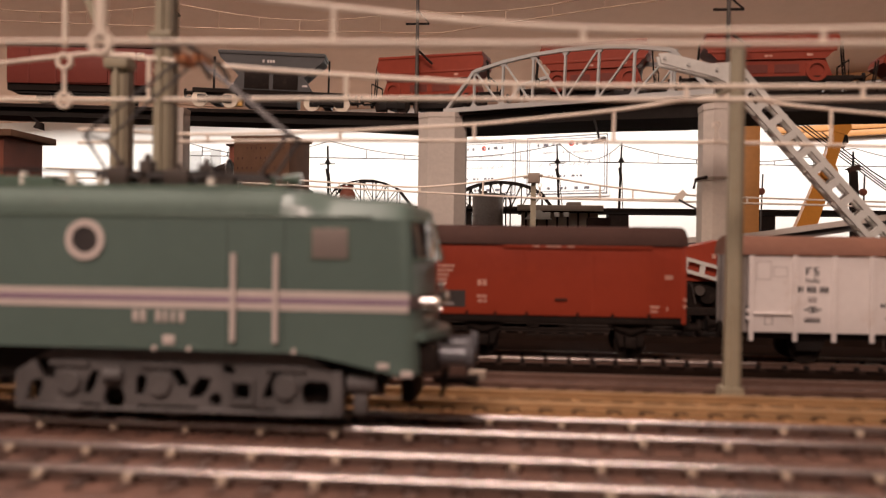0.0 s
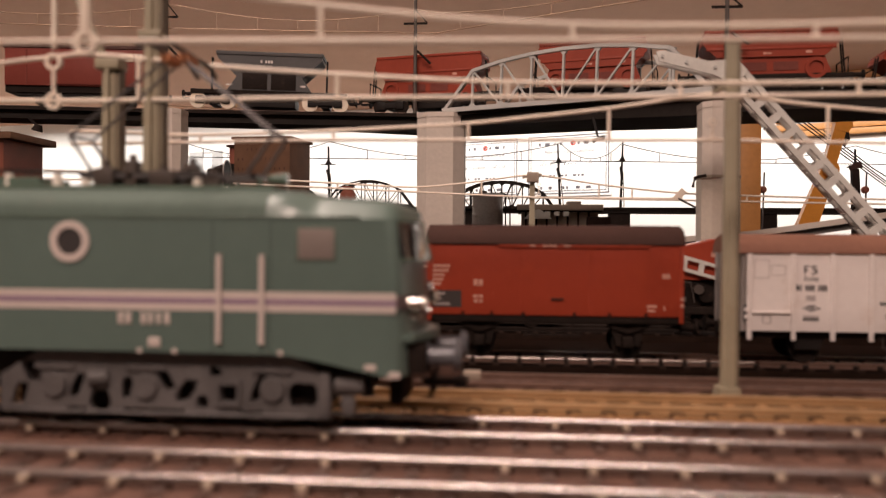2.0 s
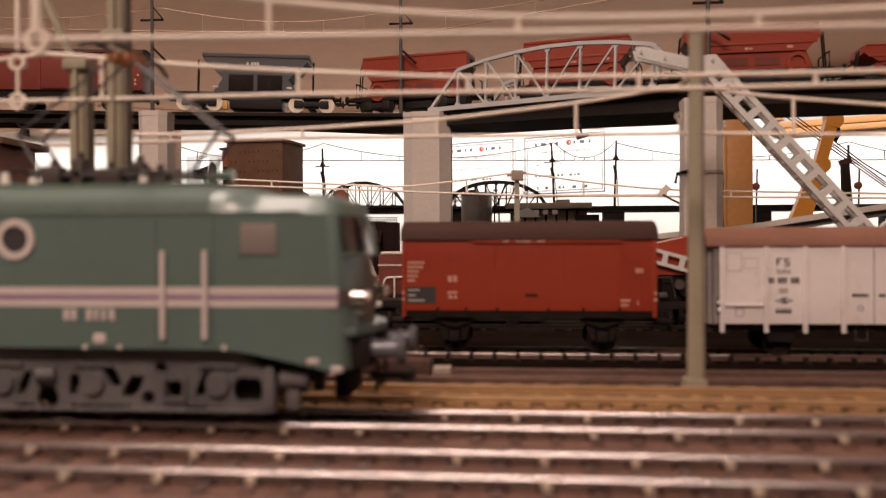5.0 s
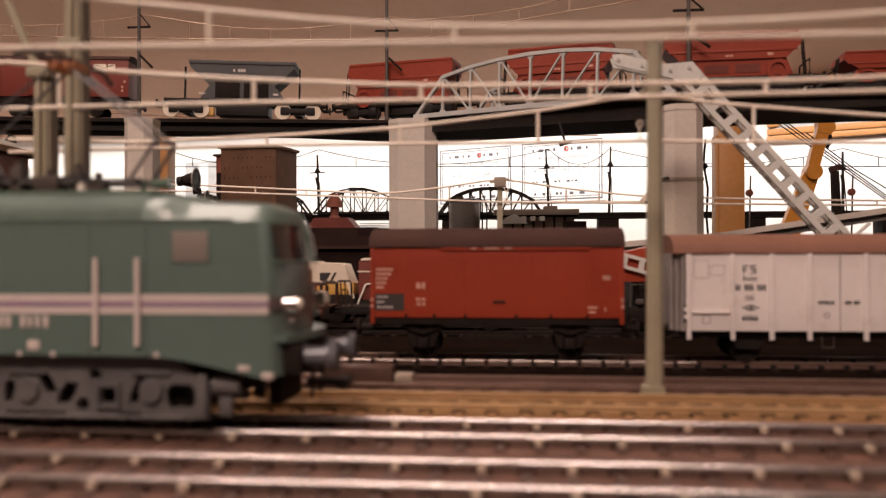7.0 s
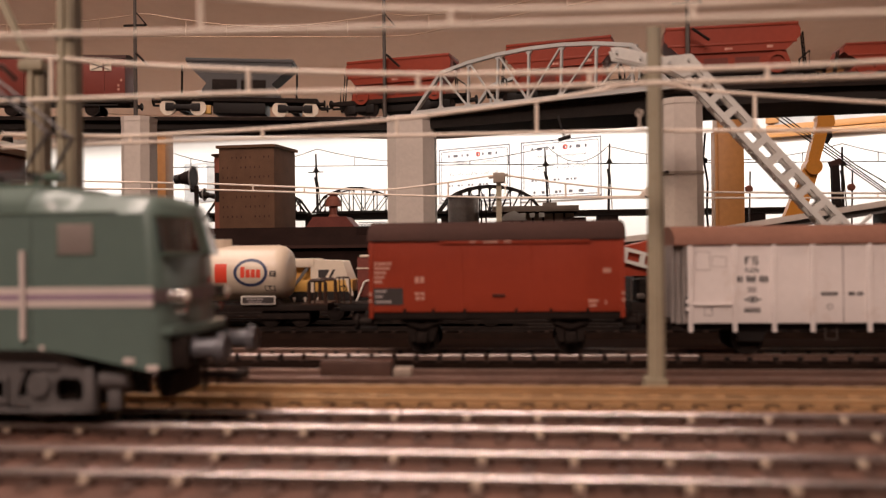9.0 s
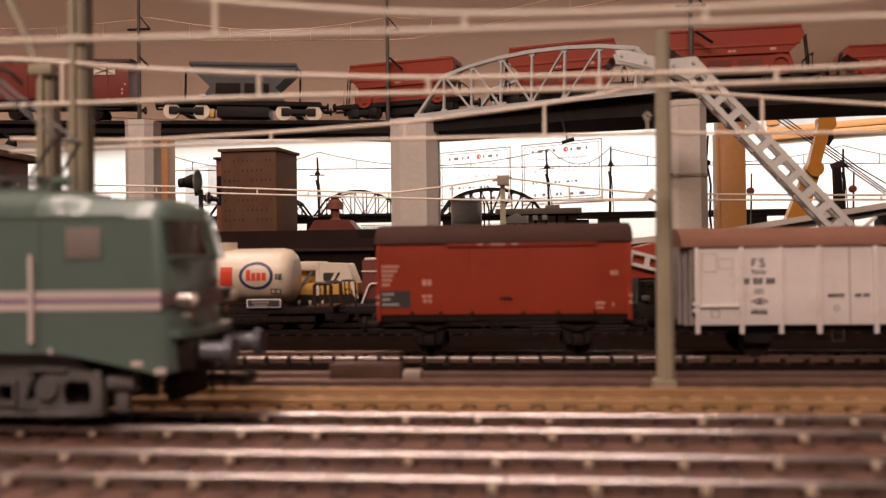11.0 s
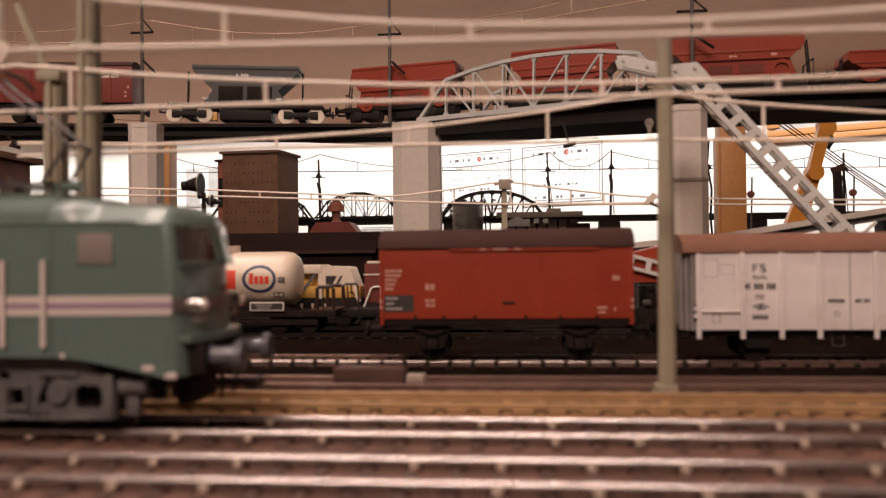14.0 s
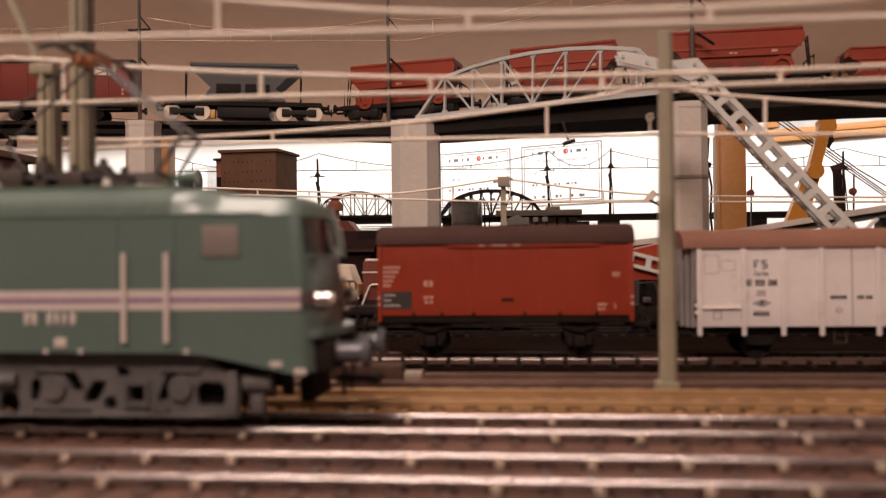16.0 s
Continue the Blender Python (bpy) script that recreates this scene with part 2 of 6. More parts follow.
# ---- mesh tools, millimetres ----
class Mesh:
    def __init__(self):
        self.bm = bmesh.new()

    def box(self, x0, x1, y0, y1, z0, z1, bev=0.0):
        r = bmesh.ops.create_cube(self.bm, size=1.0)
        vs = r["verts"]
        for v in vs:
            v.co = Vector(((x0 + x1) / 2 + v.co.x * (x1 - x0), (y0 + y1) / 2 + v.co.y * (y1 - y0), (z0 + z1) / 2 + v.co.z * (z1 - z0)))
        if bev:
            es = list({e for v in vs for e in v.link_edges})
            bmesh.ops.bevel(self.bm, geom=es, offset=bev, segments=2, profile=0.6, affect="EDGES")
        return self

    def bar(self, p, q, w, h=None, up=(0, 0, 1), round_=False, seg=8, w2=None):
        """A straight member from p to q, square or round, optionally tapered to w2."""
        p, q = Vector(p), Vector(q)
        d = (q - p).normalized()
        u = Vector(up)
        if abs(d.dot(u)) > 0.98:
            u = Vector((0, 1, 0))
        s = d.cross(u).normalized()
        u = s.cross(d).normalized()
        h = w if h is None else h
        k = 1.0 if w2 is None else w2 / w
        if round_:
            ring = [(math.cos(2 * math.pi * i / seg) * w / 2, math.sin(2 * math.pi * i / seg) * w / 2) for i in range(seg)]
        else:
            ring = [(-w / 2, -h / 2), (w / 2, -h / 2), (w / 2, h / 2), (-w / 2, h / 2)]
        a = [self.bm.verts.new(p + s * x + u * y) for x, y in ring]
        b = [self.bm.verts.new(q + s * x * k + u * y * k) for x, y in ring]
        n = len(ring)
        for i in range(n):
            self.bm.faces.new((a[i], a[(i + 1) % n], b[(i + 1) % n], b[i]))
        self.bm.faces.new(a[::-1])
        self.bm.faces.new(b)
        return self

    def cyl(self, p, q, r, seg=20, r2=None):
        return self.bar(p, q, 2 * r, round_=True, seg=seg, w2=None if r2 is None else 2 * r2)

    def tube(self, pts, r, seg=8):
        pts = [Vector(p) for p in pts]
        rings = []
        for i, p in enumerate(pts):
            d = (pts[min(i + 1, len(pts) - 1)] - pts[max(i - 1, 0)]).normalized()
            u = Vector((0, 0, 1)) if abs(d.z) < 0.95 else Vector((0, 1, 0))
            s = d.cross(u).normalized()
            u = s.cross(d)
            rings.append([self.bm.verts.new(p + s * math.cos(2 * math.pi * k / seg) * r + u * math.sin(2 * math.pi * k / seg) * r) for k in range(seg)])
        for a, b in zip(rings, rings[1:]):
            for k in range(seg):
                self.bm.faces.new((a[k], a[(k + 1) % seg], b[(k + 1) % seg], b[k]))
        self.bm.faces.new(rings[0][::-1])
        self.bm.faces.new(rings[-1])
        return self

    def prism(self, pts, d0, d1, axis="y"):
        """A flat outline, (x, z) pairs for axis y, (y, z) for x, (x, y) for z, drawn out from d0 to d1."""
        def at(p, d):
            return {"y": (p[0], d, p[1]), "x": (d, p[0], p[1]), "z": (p[0], p[1], d)}[axis]
        a = [self.bm.verts.new(at(p, d0)) for p in pts]
        b = [self.bm.verts.new(at(p, d1)) for p in pts]
        n = len(pts)
        for i in range(n):
            self.bm.faces.new((a[i], a[(i + 1) % n], b[(i + 1) % n], b[i]))
        self.bm.faces.new(a[::-1])
        self.bm.faces.new(b)
        return self

    def loft(self, rings, closed=True, caps=True):
        vs = [[self.bm.verts.new(p) for p in r] for r in rings]
        n = len(vs[0])
        for a, b in zip(vs, vs[1:]):
            for k in range(n if closed else n - 1):
                self.bm.faces.new((a[k], a[(k + 1) % n], b[(k + 1) % n], b[k]))
        if caps:
            self.bm.faces.new(vs[0][::-1])
            self.bm.faces.new(vs[-1])
        return self

    def ring(self, c, r0, r1, y0, y1, seg=32):
        """A washer in the xz plane about c = (x, z)."""
        n = seg
        def circ(r, y):
            return [self.bm.verts.new((c[0] + r * math.cos(2 * math.pi * i / n), y, c[1] + r * math.sin(2 * math.pi * i / n))) for i in range(n)]
        a, b, cc, d = circ(r0, y0), circ(r1, y0), circ(r1, y1), circ(r0, y1)
        for p, q in ((a, b), (b, cc), (cc, d), (d, a)):
            for i in range(n):
                self.bm.faces.new((p[i], p[(i + 1) % n], q[(i + 1) % n], q[i]))
        return self

    def done(self, name, angle=35):
        bmesh.ops.recalc_face_normals(self.bm, faces=self.bm.faces[:])
        for v in self.bm.verts:
            v.co *= 0.001
        me = bpy.data.meshes.new(name)
        self.bm.to_mesh(me)
        self.bm.free()
        for p in me.polygons:
            p.use_smooth = True
        me.set_sharp_from_angle(angle=radians(angle))
        return me


def mm(x, y, z, rx=0, ry=0, rz=0):
    return pose(x * 0.001, y * 0.001, z * 0.001, rx, ry, rz)


def thing(name, m, label, category, group="", kind=""):
    ob = new(name)
    ob.empty_display_size = 0.01
    ob.matrix_basis = m
    return tagged(ob, label, category, group, kind)


def part(name, mesh, material, parent, label="", kind=""):
    me = mesh if isinstance(mesh, bpy.types.Mesh) else mesh.done(name)
    if not me.materials:
        me.materials.append(material)
    ob = new(name, me)
    ob.parent = parent
    return tagged(ob, label, "", "", kind)


def solid(name, mesh, material, m, label, category, group="", kind=""):
    me = mesh.done(name)
    me.materials.append(material)
    ob = new(name, me)
    ob.matrix_basis = m
    return tagged(ob, label, category, group, kind)


def lettering(name, text, size, material, parent, x, y, z, label="", rx=90, rz=0):
    """Words in the built-in font, turned into a thin mesh; size is the height in mm."""
    cu = bpy.data.curves.new(name, "FONT")
    cu.body, cu.size, cu.align_x, cu.align_y, cu.extrude = text, size * 0.001 * 1.4, "CENTER", "CENTER", 0.00003
    tmp = bpy.data.objects.new(name, cu)
    me = bpy.data.meshes.new_from_object(tmp)
    bpy.data.objects.remove(tmp)
    me.materials.clear()
    me.materials.append(material)
    ob = new(name, me)
    ob.parent = parent
    ob.matrix_basis = mm(x, y, z, rx, 0, rz)
    return tagged(ob, label)


# ---- room ----
def room():
    def slab(name, m4, x0, x1, y0, y1, z0, z1, material, label):
        return solid(name, Mesh().box(x0, x1, y0, y1, z0, z1), material, m4, label, name.split("_")[0], kind="structure")
    n = Mesh().prism([(-3200, -900), (3200, -900), (3200, 460), (0, 460), (-3200, 606)], 0, 100)
    solid("wall_north", n, M["wall"], WALL, "white plastered low attic wall, brightly lit", "wall", kind="structure")
    slab("wall_south", WALL, -3200, 3200, -4700, -4600, -900, 2000, M["wall"], "plain white room wall")
    slab("wall_west", WALL, -3300, -3200, -4600, 0, -900, 2000, M["wall"], "plain white room wall")
    slab("wall_east", WALL, 3200, 3300, -4600, 0, -900, 2000, M["wall"], "plain white room wall")
    slab("floor", WALL, -3200, 3200, -4600, 0, -950, -900, M["floor"], "brown tiled room floor")
    c = Mesh().loft([[(u, 100, z), (u, 0, z), (u, -2300, 1600), (u, -4700, 1600), (u, -4700, 1660), (u, -2300, 1660), (u, 100, z + 50)] for u, z in ((-3300, 610.5), (0, 460), (3300, 460))])
    solid("ceiling", c, M["ceiling"], WALL, "tan sloping attic ceiling in shade", "ceiling", kind="structure")


room()
b = Mesh().prism([(-1500, 20), (1500, 20), (1500, 1630), (980, 1890), (-1500, 1890)], -40, 0, "z")
solid("layout_board", b, M["board"], Matrix(), "brown painted baseboard carrying the model railway", "baseboard", kind="structure")
leg = solid("board_leg", Mesh().box(-30, 30, -30, 30, -900, -40, 2), M["wood"], mm(-1400, 100, 0), "square wooden trestle leg under the baseboard", "leg", "legs under the board")
for lx, ly in ((1400, 100), (-1400, 1700), (1350, 1540)):
    copy_thing(leg, mm(lx, ly, 0))


# ---- tracks ----
SLEEPER = Mesh().box(-1.25, 1.25, -15, 15, 0, 1.6, 0.25).done("sleeper")


CLIP = Mesh().box(-0.85, 0.85, -1.2, 1.7, 2.6, 4.1, 0.3).done("rail_clip")
JOINT = Mesh().box(-0.7, 0.7, -0.5, 1.3, 2.0, 5.15, 0.2).done("joint_block")
# dark block standing in for the shaded gap between sleepers under a rail
GAP_BLOCK = Mesh().box(-1.9, 1.9, -1.1, 1.2, 1.9, 3.2, 0.35).done("rail_chair")


def track(y, x0, x1, rail_mat, sleeper_mat, bed_mat, label, step=8.6, shine=None, z=0.0, head=0.75, every=2, deep=3.85, cap=None, cap_z=3.7, caps=(-1, 1), dark=None, shine_end=None, tick=None, gap_sides=(-9.3, 8.1)):
    """Straight track along x at centre y; rail tops 5 mm above its base z."""
    t = thing("track", mm(0, y, z), label, "track", "yard tracks", "structure")
    bed = Mesh().prism([(-19, 0), (-16.5, 2.3), (16.5, 2.3), (19, 0)], x0, x1, "x")
    part("roadbed", bed, bed_mat, t)
    n = int((x1 - x0) / step)
    me, mc = SLEEPER.copy(), CLIP.copy()
    me.materials.append(sleeper_mat)
    mc.materials.append(shine or sleeper_mat)
    mt = JOINT.copy()
    if tick:
        mt.materials.append(tick)
    md = GAP_BLOCK.copy()
    md.materials.append(dark or sleeper_mat)
    for i in range(n):
        x = (x0 + (i + 0.5) * step) * 0.001
        part("sleeper", me, sleeper_mat, t).location = (x, random.uniform(-0.2, 0.2) * 0.001, 0.0013)
        if tick and x * 1000 < shine_end:
            part("joint_block", mt, tick, t).location = (x, -0.0094, 0)
        if dark:
            for sy in gap_sides:
                part("rail_chair", md, dark, t).location = (x + random.uniform(-0.3, 0.3) * 0.001, sy * 0.001, 0)
        if shine and i % every == 0:
            for sy in (-9.6, 7.8):
                if random.random() < 0.18:
                    continue
                part("rail_clip", mc, shine, t).location = (x + random.uniform(-0.4, 0.4) * 0.001, sy * 0.001, 0)
    prof = [(-1.4, 2.8), (1.4, 2.8), (1.4, 3.05), (0.6, 3.2), (0.6, 3.7), (head, deep), (head, 4.85), (head - 0.15, 5.0), (0.15 - head, 5.0), (-head, 4.85), (-head, deep), (-0.6, 3.7), (-0.6, 3.2), (-1.4, 3.05)]
    for sy in (-8.55, 8.55):
        part("rail", Mesh().prism([(sy + a, c) for a, c in prof], x0, x1, "x"), rail_mat, t)
        if cap and (sy > 0) - (sy < 0) in caps:
            head_prof = [(sy - 0.95, cap_z), (sy - 0.95, 4.2)] + [(sy - 0.95 * math.cos(math.radians(a)), 4.2 + 0.86 * math.sin(math.radians(a))) for a in range(15, 180, 15)] + [(sy + 0.95, 4.2), (sy + 0.95, cap_z)]
            # an early end mimics the reflection on the rail fading out
            part("rail_head", Mesh().prism(head_prof, x0, x1 if shine_end is None else shine_end, "x"), cap, t, "bright worn rail head, drawn as far as it shines")
    return t


track(132.5, -260, 300, M["rail_brown"], M["sleeper"], M["ballast"], "model track with shiny rails and brown sleepers", shine=M["chair"], every=2, cap=M["rail"], dark=M["block_dark"])
track(171.8, -300, 330, M["rail_brown"], M["sleeper"], M["ballast"], "model track with shiny rails under the green engine", shine=M["chair"], every=2, cap=M["rail"], dark=M["block_dark"])
track(205.0, -320, 340, M["brass"], M["sleeper_tan"], M["cork"], "model track with brassy rails on tan cork", z=0.5, dark=M["block_dark"], gap_sides=(-9.5,))
track(238.0, -340, 360, M["rail_brown"], M["sleeper"], M["ballast"], "weathered brown model track", z=0.3, dark=M["block_dark"], gap_sides=(-9.5,))
# bright head stops at x = 92, where the rail's reflection fades
track(298.0, -420, 420, M["rail_brown"], M["sleeper_shaded"], M["ballast_shaded"], "model track under the freight wagons", shine=M["black"], every=1, head=0.7, deep=4.5, cap=M["rail_dull"], cap_z=3.9, caps=(-1,), shine_end=92, tick=M["block_dark"])
# rails blackened as well, so colour carries the shade behind the wagons
track(411.0, -420, 460, M["black_dust"], M["sleeper_shaded"], M["ballast_shaded"], "shaded model track behind the freight wagons")
track(520.0, -520, 560, M["black_dust"], M["sleeper_shaded"], M["ballast_shaded"], "shaded model track under the dull catenary", step=12)


# ---- green electric locomotive ----
WHEELS = []
# openings of a bogie side frame: centre x, z, half width, half height, slant
SLOTS = ((31.8, 8.0, 3.4, 2.6, 0), (22.0, 9.5, 1.4, 3.1, 0.45), (0.6, 10.8, 1.6, 2.3, -0.5), (5.4, 8.4, 1.9, 2.4, 0.5), (9.0, 5.9, 1.4, 1.4, 0), (15.1, 8.0, 1.9, 1.9, 0),
         (-8.4, 8.8, 1.2, 2.4, 0.1), (-14.5, 5.6, 2.4, 2.4, 0), (-20.0, 9.0, 1.2, 2.6, 0.4), (-25.6, 9.2, 1.3, 3.0, 0.35), (-30.6, 12.0, 2.0, 2.3, -0.4), (-33.4, 7.0, 1.6, 2.4, 0.3), (12.0, 12.6, 1.5, 1.0, -0.4))


def locomotive():
    lo = thing("electric_locomotive", mm(0, 171.8, 5), "dark green electric model locomotive with a cream waist stripe", "locomotive")
    lo.location.x = LOCO_ROWS[0][1]
    # plan of the nose: x, half width, roof height, lower edge
    nose = [(-62, 17, 53.6, 17.4), (-29, 17, 53.5, 17.2), (-24.5, 17, 53.3, 16.9), (-22, 17, 52.8, 16.5), (-19, 17, 52.1, 16.0), (-16, 17, 51.9, 15.4), (-9, 17, 51.7, 13.9), (-4, 16.9, 51.3, 12.8), (-2.0, 16.6, 50.9, 12.8), (-0.7, 15.6, 50.4, 12.9), (0.3, 13.6, 50.0, 12.9), (1.3, 10.6, 49.6, 13.0), (2.1, 7.2, 49.3, 13.1), (2.7, 4.2, 49.1, 13.2), (3.1, 1.6, 48.9, 13.4)]
    tail = [(-207 - 0 - x, w, h, zb) for x, w, h, zb in reversed(nose)]
    st = tail + nose

    def section(x, w, h, zb):
        side = min(46.8, h - 3.6)
        right = [(w, zb), (w, zb + 0.8), (w, side - 0.2), (w - 0.15, side)]
        k = 8
        if h < 53:
            rise = h - 1.0 - side
            inward = min(rise * 1.2, w * 0.5)
            for i in range(1, 6):
                q = i / 5
                right.append((w - 0.15 - inward * q, side + rise * (q + 0.3 * q * (1 - q))))
            for i in range(1, 4):
                right.append((max(0.02, (w - 0.15 - inward) * (1 - i / 3)), h - 1.0 + math.sin(math.pi / 2 * i / 3)))
            left = [(-yy, z) for yy, z in reversed(right[:-1])]
            return [(x, yy, z) for yy, z in right + left]
        for i in range(1, k + 1):
            a = math.pi / 2 * i / k
            right.append((max(0.02, (w - 0.15) * math.cos(a) ** 0.62), side + (h - side) * math.sin(a) ** 0.8))
        left = [(-yy, z) for yy, z in reversed(right[:-1])]
        return [(x, yy, z) for yy, z in right + left]

    def rake(x, yy, z):
        """The cab front leans back above the waist."""
        k = max(0.0, min(1.0, (x + 9) / 9)) if x > -60 else -max(0.0, min(1.0, (-198 - x) / 9))
        return (x - k * 0.15 * max(0.0, z - 35.5), yy, z)

    body = Mesh().loft([[rake(*q) for q in section(*s)] for s in st])
    part("body", body, M["green"], lo, "glossy dark green body shell")
    # raised roof deck
    deck = Mesh().box(-176, -31, -9, 9, 52.6, 54.4, 0.8)
    part("roof_deck", deck, M["green_roof"], lo)
    cover = Mesh().loft([[(x, yy * 1.006, z + 0.12) for _, yy, z in section(x, 17, 53.6, 17.4) if z > 46.7] + [(x, yy * 0.98, z - 0.4) for _, yy, z in reversed([s for s in section(x, 17, 53.6, 17.4) if s[2] > 46.7])] for x in (-177, -150, -62, -30.5)])
    part("roof_cover", cover, M["roof_dusty"], lo, "dull dusty green roof")
    # gutter along the eaves
    for sy in (-1, 1):
        part("gutter", Mesh().tube([(-198, sy * 17.05, 47.0), (-10, sy * 17.05, 47.0)], 0.3, 6), M["green_roof"], lo)

    def around(z0, z1, out, x_from=-203):
        """A band round sides and nose, out mm proud of the shell."""
        pts = [(-176, 17)] + [(x, w) for x, w, _, _ in nose if x > -30] + [(3.2, 0)]
        full = pts + [(x, -w) for x, w in reversed(pts[:-1])]
        m = Mesh()
        rings = []
        for i, (x, w) in enumerate(full):
            p, q = full[max(i - 1, 0)], full[min(i + 1, len(full) - 1)]
            d = Vector((q[0] - p[0], q[1] - p[1])).normalized()
            nx, ny = -d.y, d.x
            if nx * (x + 60) + ny * w < 0 and abs(w) < 16.9 or ny * w < 0:
                nx, ny = -nx, -ny
            rings.append([(x + nx * out, w + ny * out, z0), (x + nx * out, w + ny * out, z1), (x - nx * 0.4, w - ny * 0.4, z1), (x - nx * 0.4, w - ny * 0.4, z0)])
        return m.loft(rings)
    for sy in (-1, 1):
        part("waist_stripe", Mesh().box(-204.9, -1.9, sy * 17.0 - 0.14, sy * 17.0 + 0.14, 26.5, 30.8), M["cream"], lo, "cream waist stripe")
        part("stripe_line", Mesh().box(-204.9, -1.9, sy * 17.0 - 0.2, sy * 17.0 + 0.2, 28.1, 29.2), M["violet"], lo, "thin violet line in the stripe")
    # stripe round the nose in a dimmer colour, for the shaded front
    part("nose_band", around(27.4, 30.2, 0.1), M["nose_shaded"], lo, "pinkish band across the nose, coloured dim as in shade")
    # grab bars beside the doors
    for sy in (-1, 1):
        for x in (-31.1, -40.6, -166, -175.5):
            part("grab_bar", Mesh().bar((x, sy * 17.5, 19.5), (x, sy * 17.5, 38.8), 1.1, 0.7, up=(0, 1, 0)), M["cream"], lo, "cream grab bar")
        # door outline grooves
        for x in (-29.3, -42.2, -164, -177):
            part("door_seam", Mesh().box(x - 0.06, x + 0.06, sy * 17.0 - 0.05, sy * 17.0 + 0.05, 17.3, 46), M["black"], lo)
        # cab side windows
        for x in (-19.1, -187.9):
            w = part("cab_window", Mesh().box(x - 4.6, x + 4.2, sy * 17.0 - 0.15, sy * 17.0 + 0.15, 37.5, 45.0, 0.1), M["green_roof"], lo)
            part("pane", Mesh().box(x - 4.2, x + 3.8, sy * 17.0 - 0.25, sy * 17.0 + 0.25, 37.9, 44.6, 0.1), M["curtain"], w, "dull pinkish pane")
        # portholes
        for x in (-74.6, -103.5, -132.4):
            w = part("porthole", Mesh().ring((x, 41.4), 2.95, 4.55, sy * 17.0 - 0.45, sy * 17.0 + 0.45), M["cream"], lo, "round window in a white ring")
            part("pane", Mesh().cyl((x, sy * 16.8, 41.4), (x, sy * 17.15, 41.4), 2.85, 28), M["glass"], w)
        # raised number and maker's plates as plain bars
        x = -63.4
        for i, wd in enumerate((1.5, 1.5, 0, 1.4, 1.1, 1.1, 1.5)):
            if wd:
                part("number_bar", Mesh().box(x, x + wd * 0.8, sy * 17.0 - 0.3, sy * 17.0 + 0.3, 23.4, 26.0, 0.1), M["cream"], lo)
            x += 1.75
        part("maker_plate", Mesh().box(-56.6, -53.8, sy * 17 - 0.25, sy * 17 + 0.25, 18.4, 20.6, 0.3), M["cream"], lo)
        for x in (-58.5, -50.6, -27.0):
            part("rivet_plate", Mesh().box(x - 0.5, x + 0.5, sy * 17 - 0.25, sy * 17 + 0.25, 17.0, 18.2, 0.2), M["cream"], lo)
        for x, z in ((-7.4, 14.6), (-2.2, 13.0)):
            part("step_plate", Mesh().box(x - 1.3, x + 1.3, sy * 16.8 - 0.4, sy * 16.8 + 0.4, z - 0.4, z + 0.9, 0.2), M["cream"], lo)
    # windscreens: curved panes on the nose
    curve = [(-0.6, 15.2), (0.3, 13.4), (1.3, 10.4), (2.1, 7.0), (2.7, 4.0), (3.0, 2.0)]
    for sy in (-1, 1):
        def strip(lo_z, hi_z, out, pts):
            return Mesh().loft([[(x - 0.15 * (lo_z - 35.5) + out + 0.1 * (46.6 - lo_z), sy * (w + out), lo_z), (x - 0.15 * (hi_z - 35.5) + out + 0.1 * (46.6 - hi_z), sy * (w + out), hi_z), (x - 0.15 * (hi_z - 35.5) - 0.5, sy * (w - 0.4), hi_z), (x - 0.15 * (lo_z - 35.5) - 0.5, sy * (w - 0.4), lo_z)] for x, w in pts])
        ws = part("windscreen", strip(38.2, 46.0, 0.2, curve), M["screen_glass"], lo, "dark windscreen pane")
        part("windscreen_frame", strip(37.5, 38.2, 0.34, curve), M["green_roof"], ws)
        part("windscreen_frame", strip(46.0, 46.6, 0.34, curve), M["green_roof"], ws)
        part("centre_pillar", strip(38.2, 46.0, 0.3, [(2.75, 3.4), (3.05, 1.2)]), M["green_roof"], ws)
        part("wiper", Mesh().bar((1.5, sy * 6.5, 44.6), (2.2, sy * 7.5, 39.2), 0.35), M["chrome"], lo)
        h = part("headlight", Mesh().cyl((-2.0, sy * 12.4, 28.5), (3.6, sy * 12.4, 28.5), 1.75, 20), M["chrome"], lo, "chrome-ringed headlight")
        part("lens", Mesh().cyl((3.5, sy * 12.4, 28.5), (4.2, sy * 12.4, 28.5), 1.5, 20, 1.1).cyl((4.2, sy * 12.4, 28.5), (4.5, sy * 12.4, 28.5), 1.1, 20, 0.5), M["insul"], h)
        part("tail_light", Mesh().cyl((0.5, sy * 10.6, 25.2), (2.8, sy * 10.6, 25.2), 1.0, 14, 0.7), M["chrome"], lo)
        # buffers
        bu = part("buffer", Mesh().cyl((1.0, sy * 10, 16.8), (10.2, sy * 10, 16.8), 2.2, 16).cyl((1.0, sy * 10, 16.8), (4.4, sy * 10, 16.8), 2.8, 16), M["buffer"], lo, "grey buffer with a round head")
        part("buffer_head", Mesh().cyl((10.2, sy * 10, 16.8), (11.8, sy * 10, 16.8), 3.6, 24, 3.0), M["buffer"], bu)
        part("hose", Mesh().tube([(3.6, sy * 5, 15), (4.8, sy * 5, 12), (4.6, sy * 4.5, 8.5), (4.2, sy * 4, 6.5)], 0.5, 6), M["black"], lo)
    part("buffer_beam", Mesh().box(-3.5, 4.4, -13.5, 13.5, 13.0, 19.6, 0.8), M["black_dust"], lo)
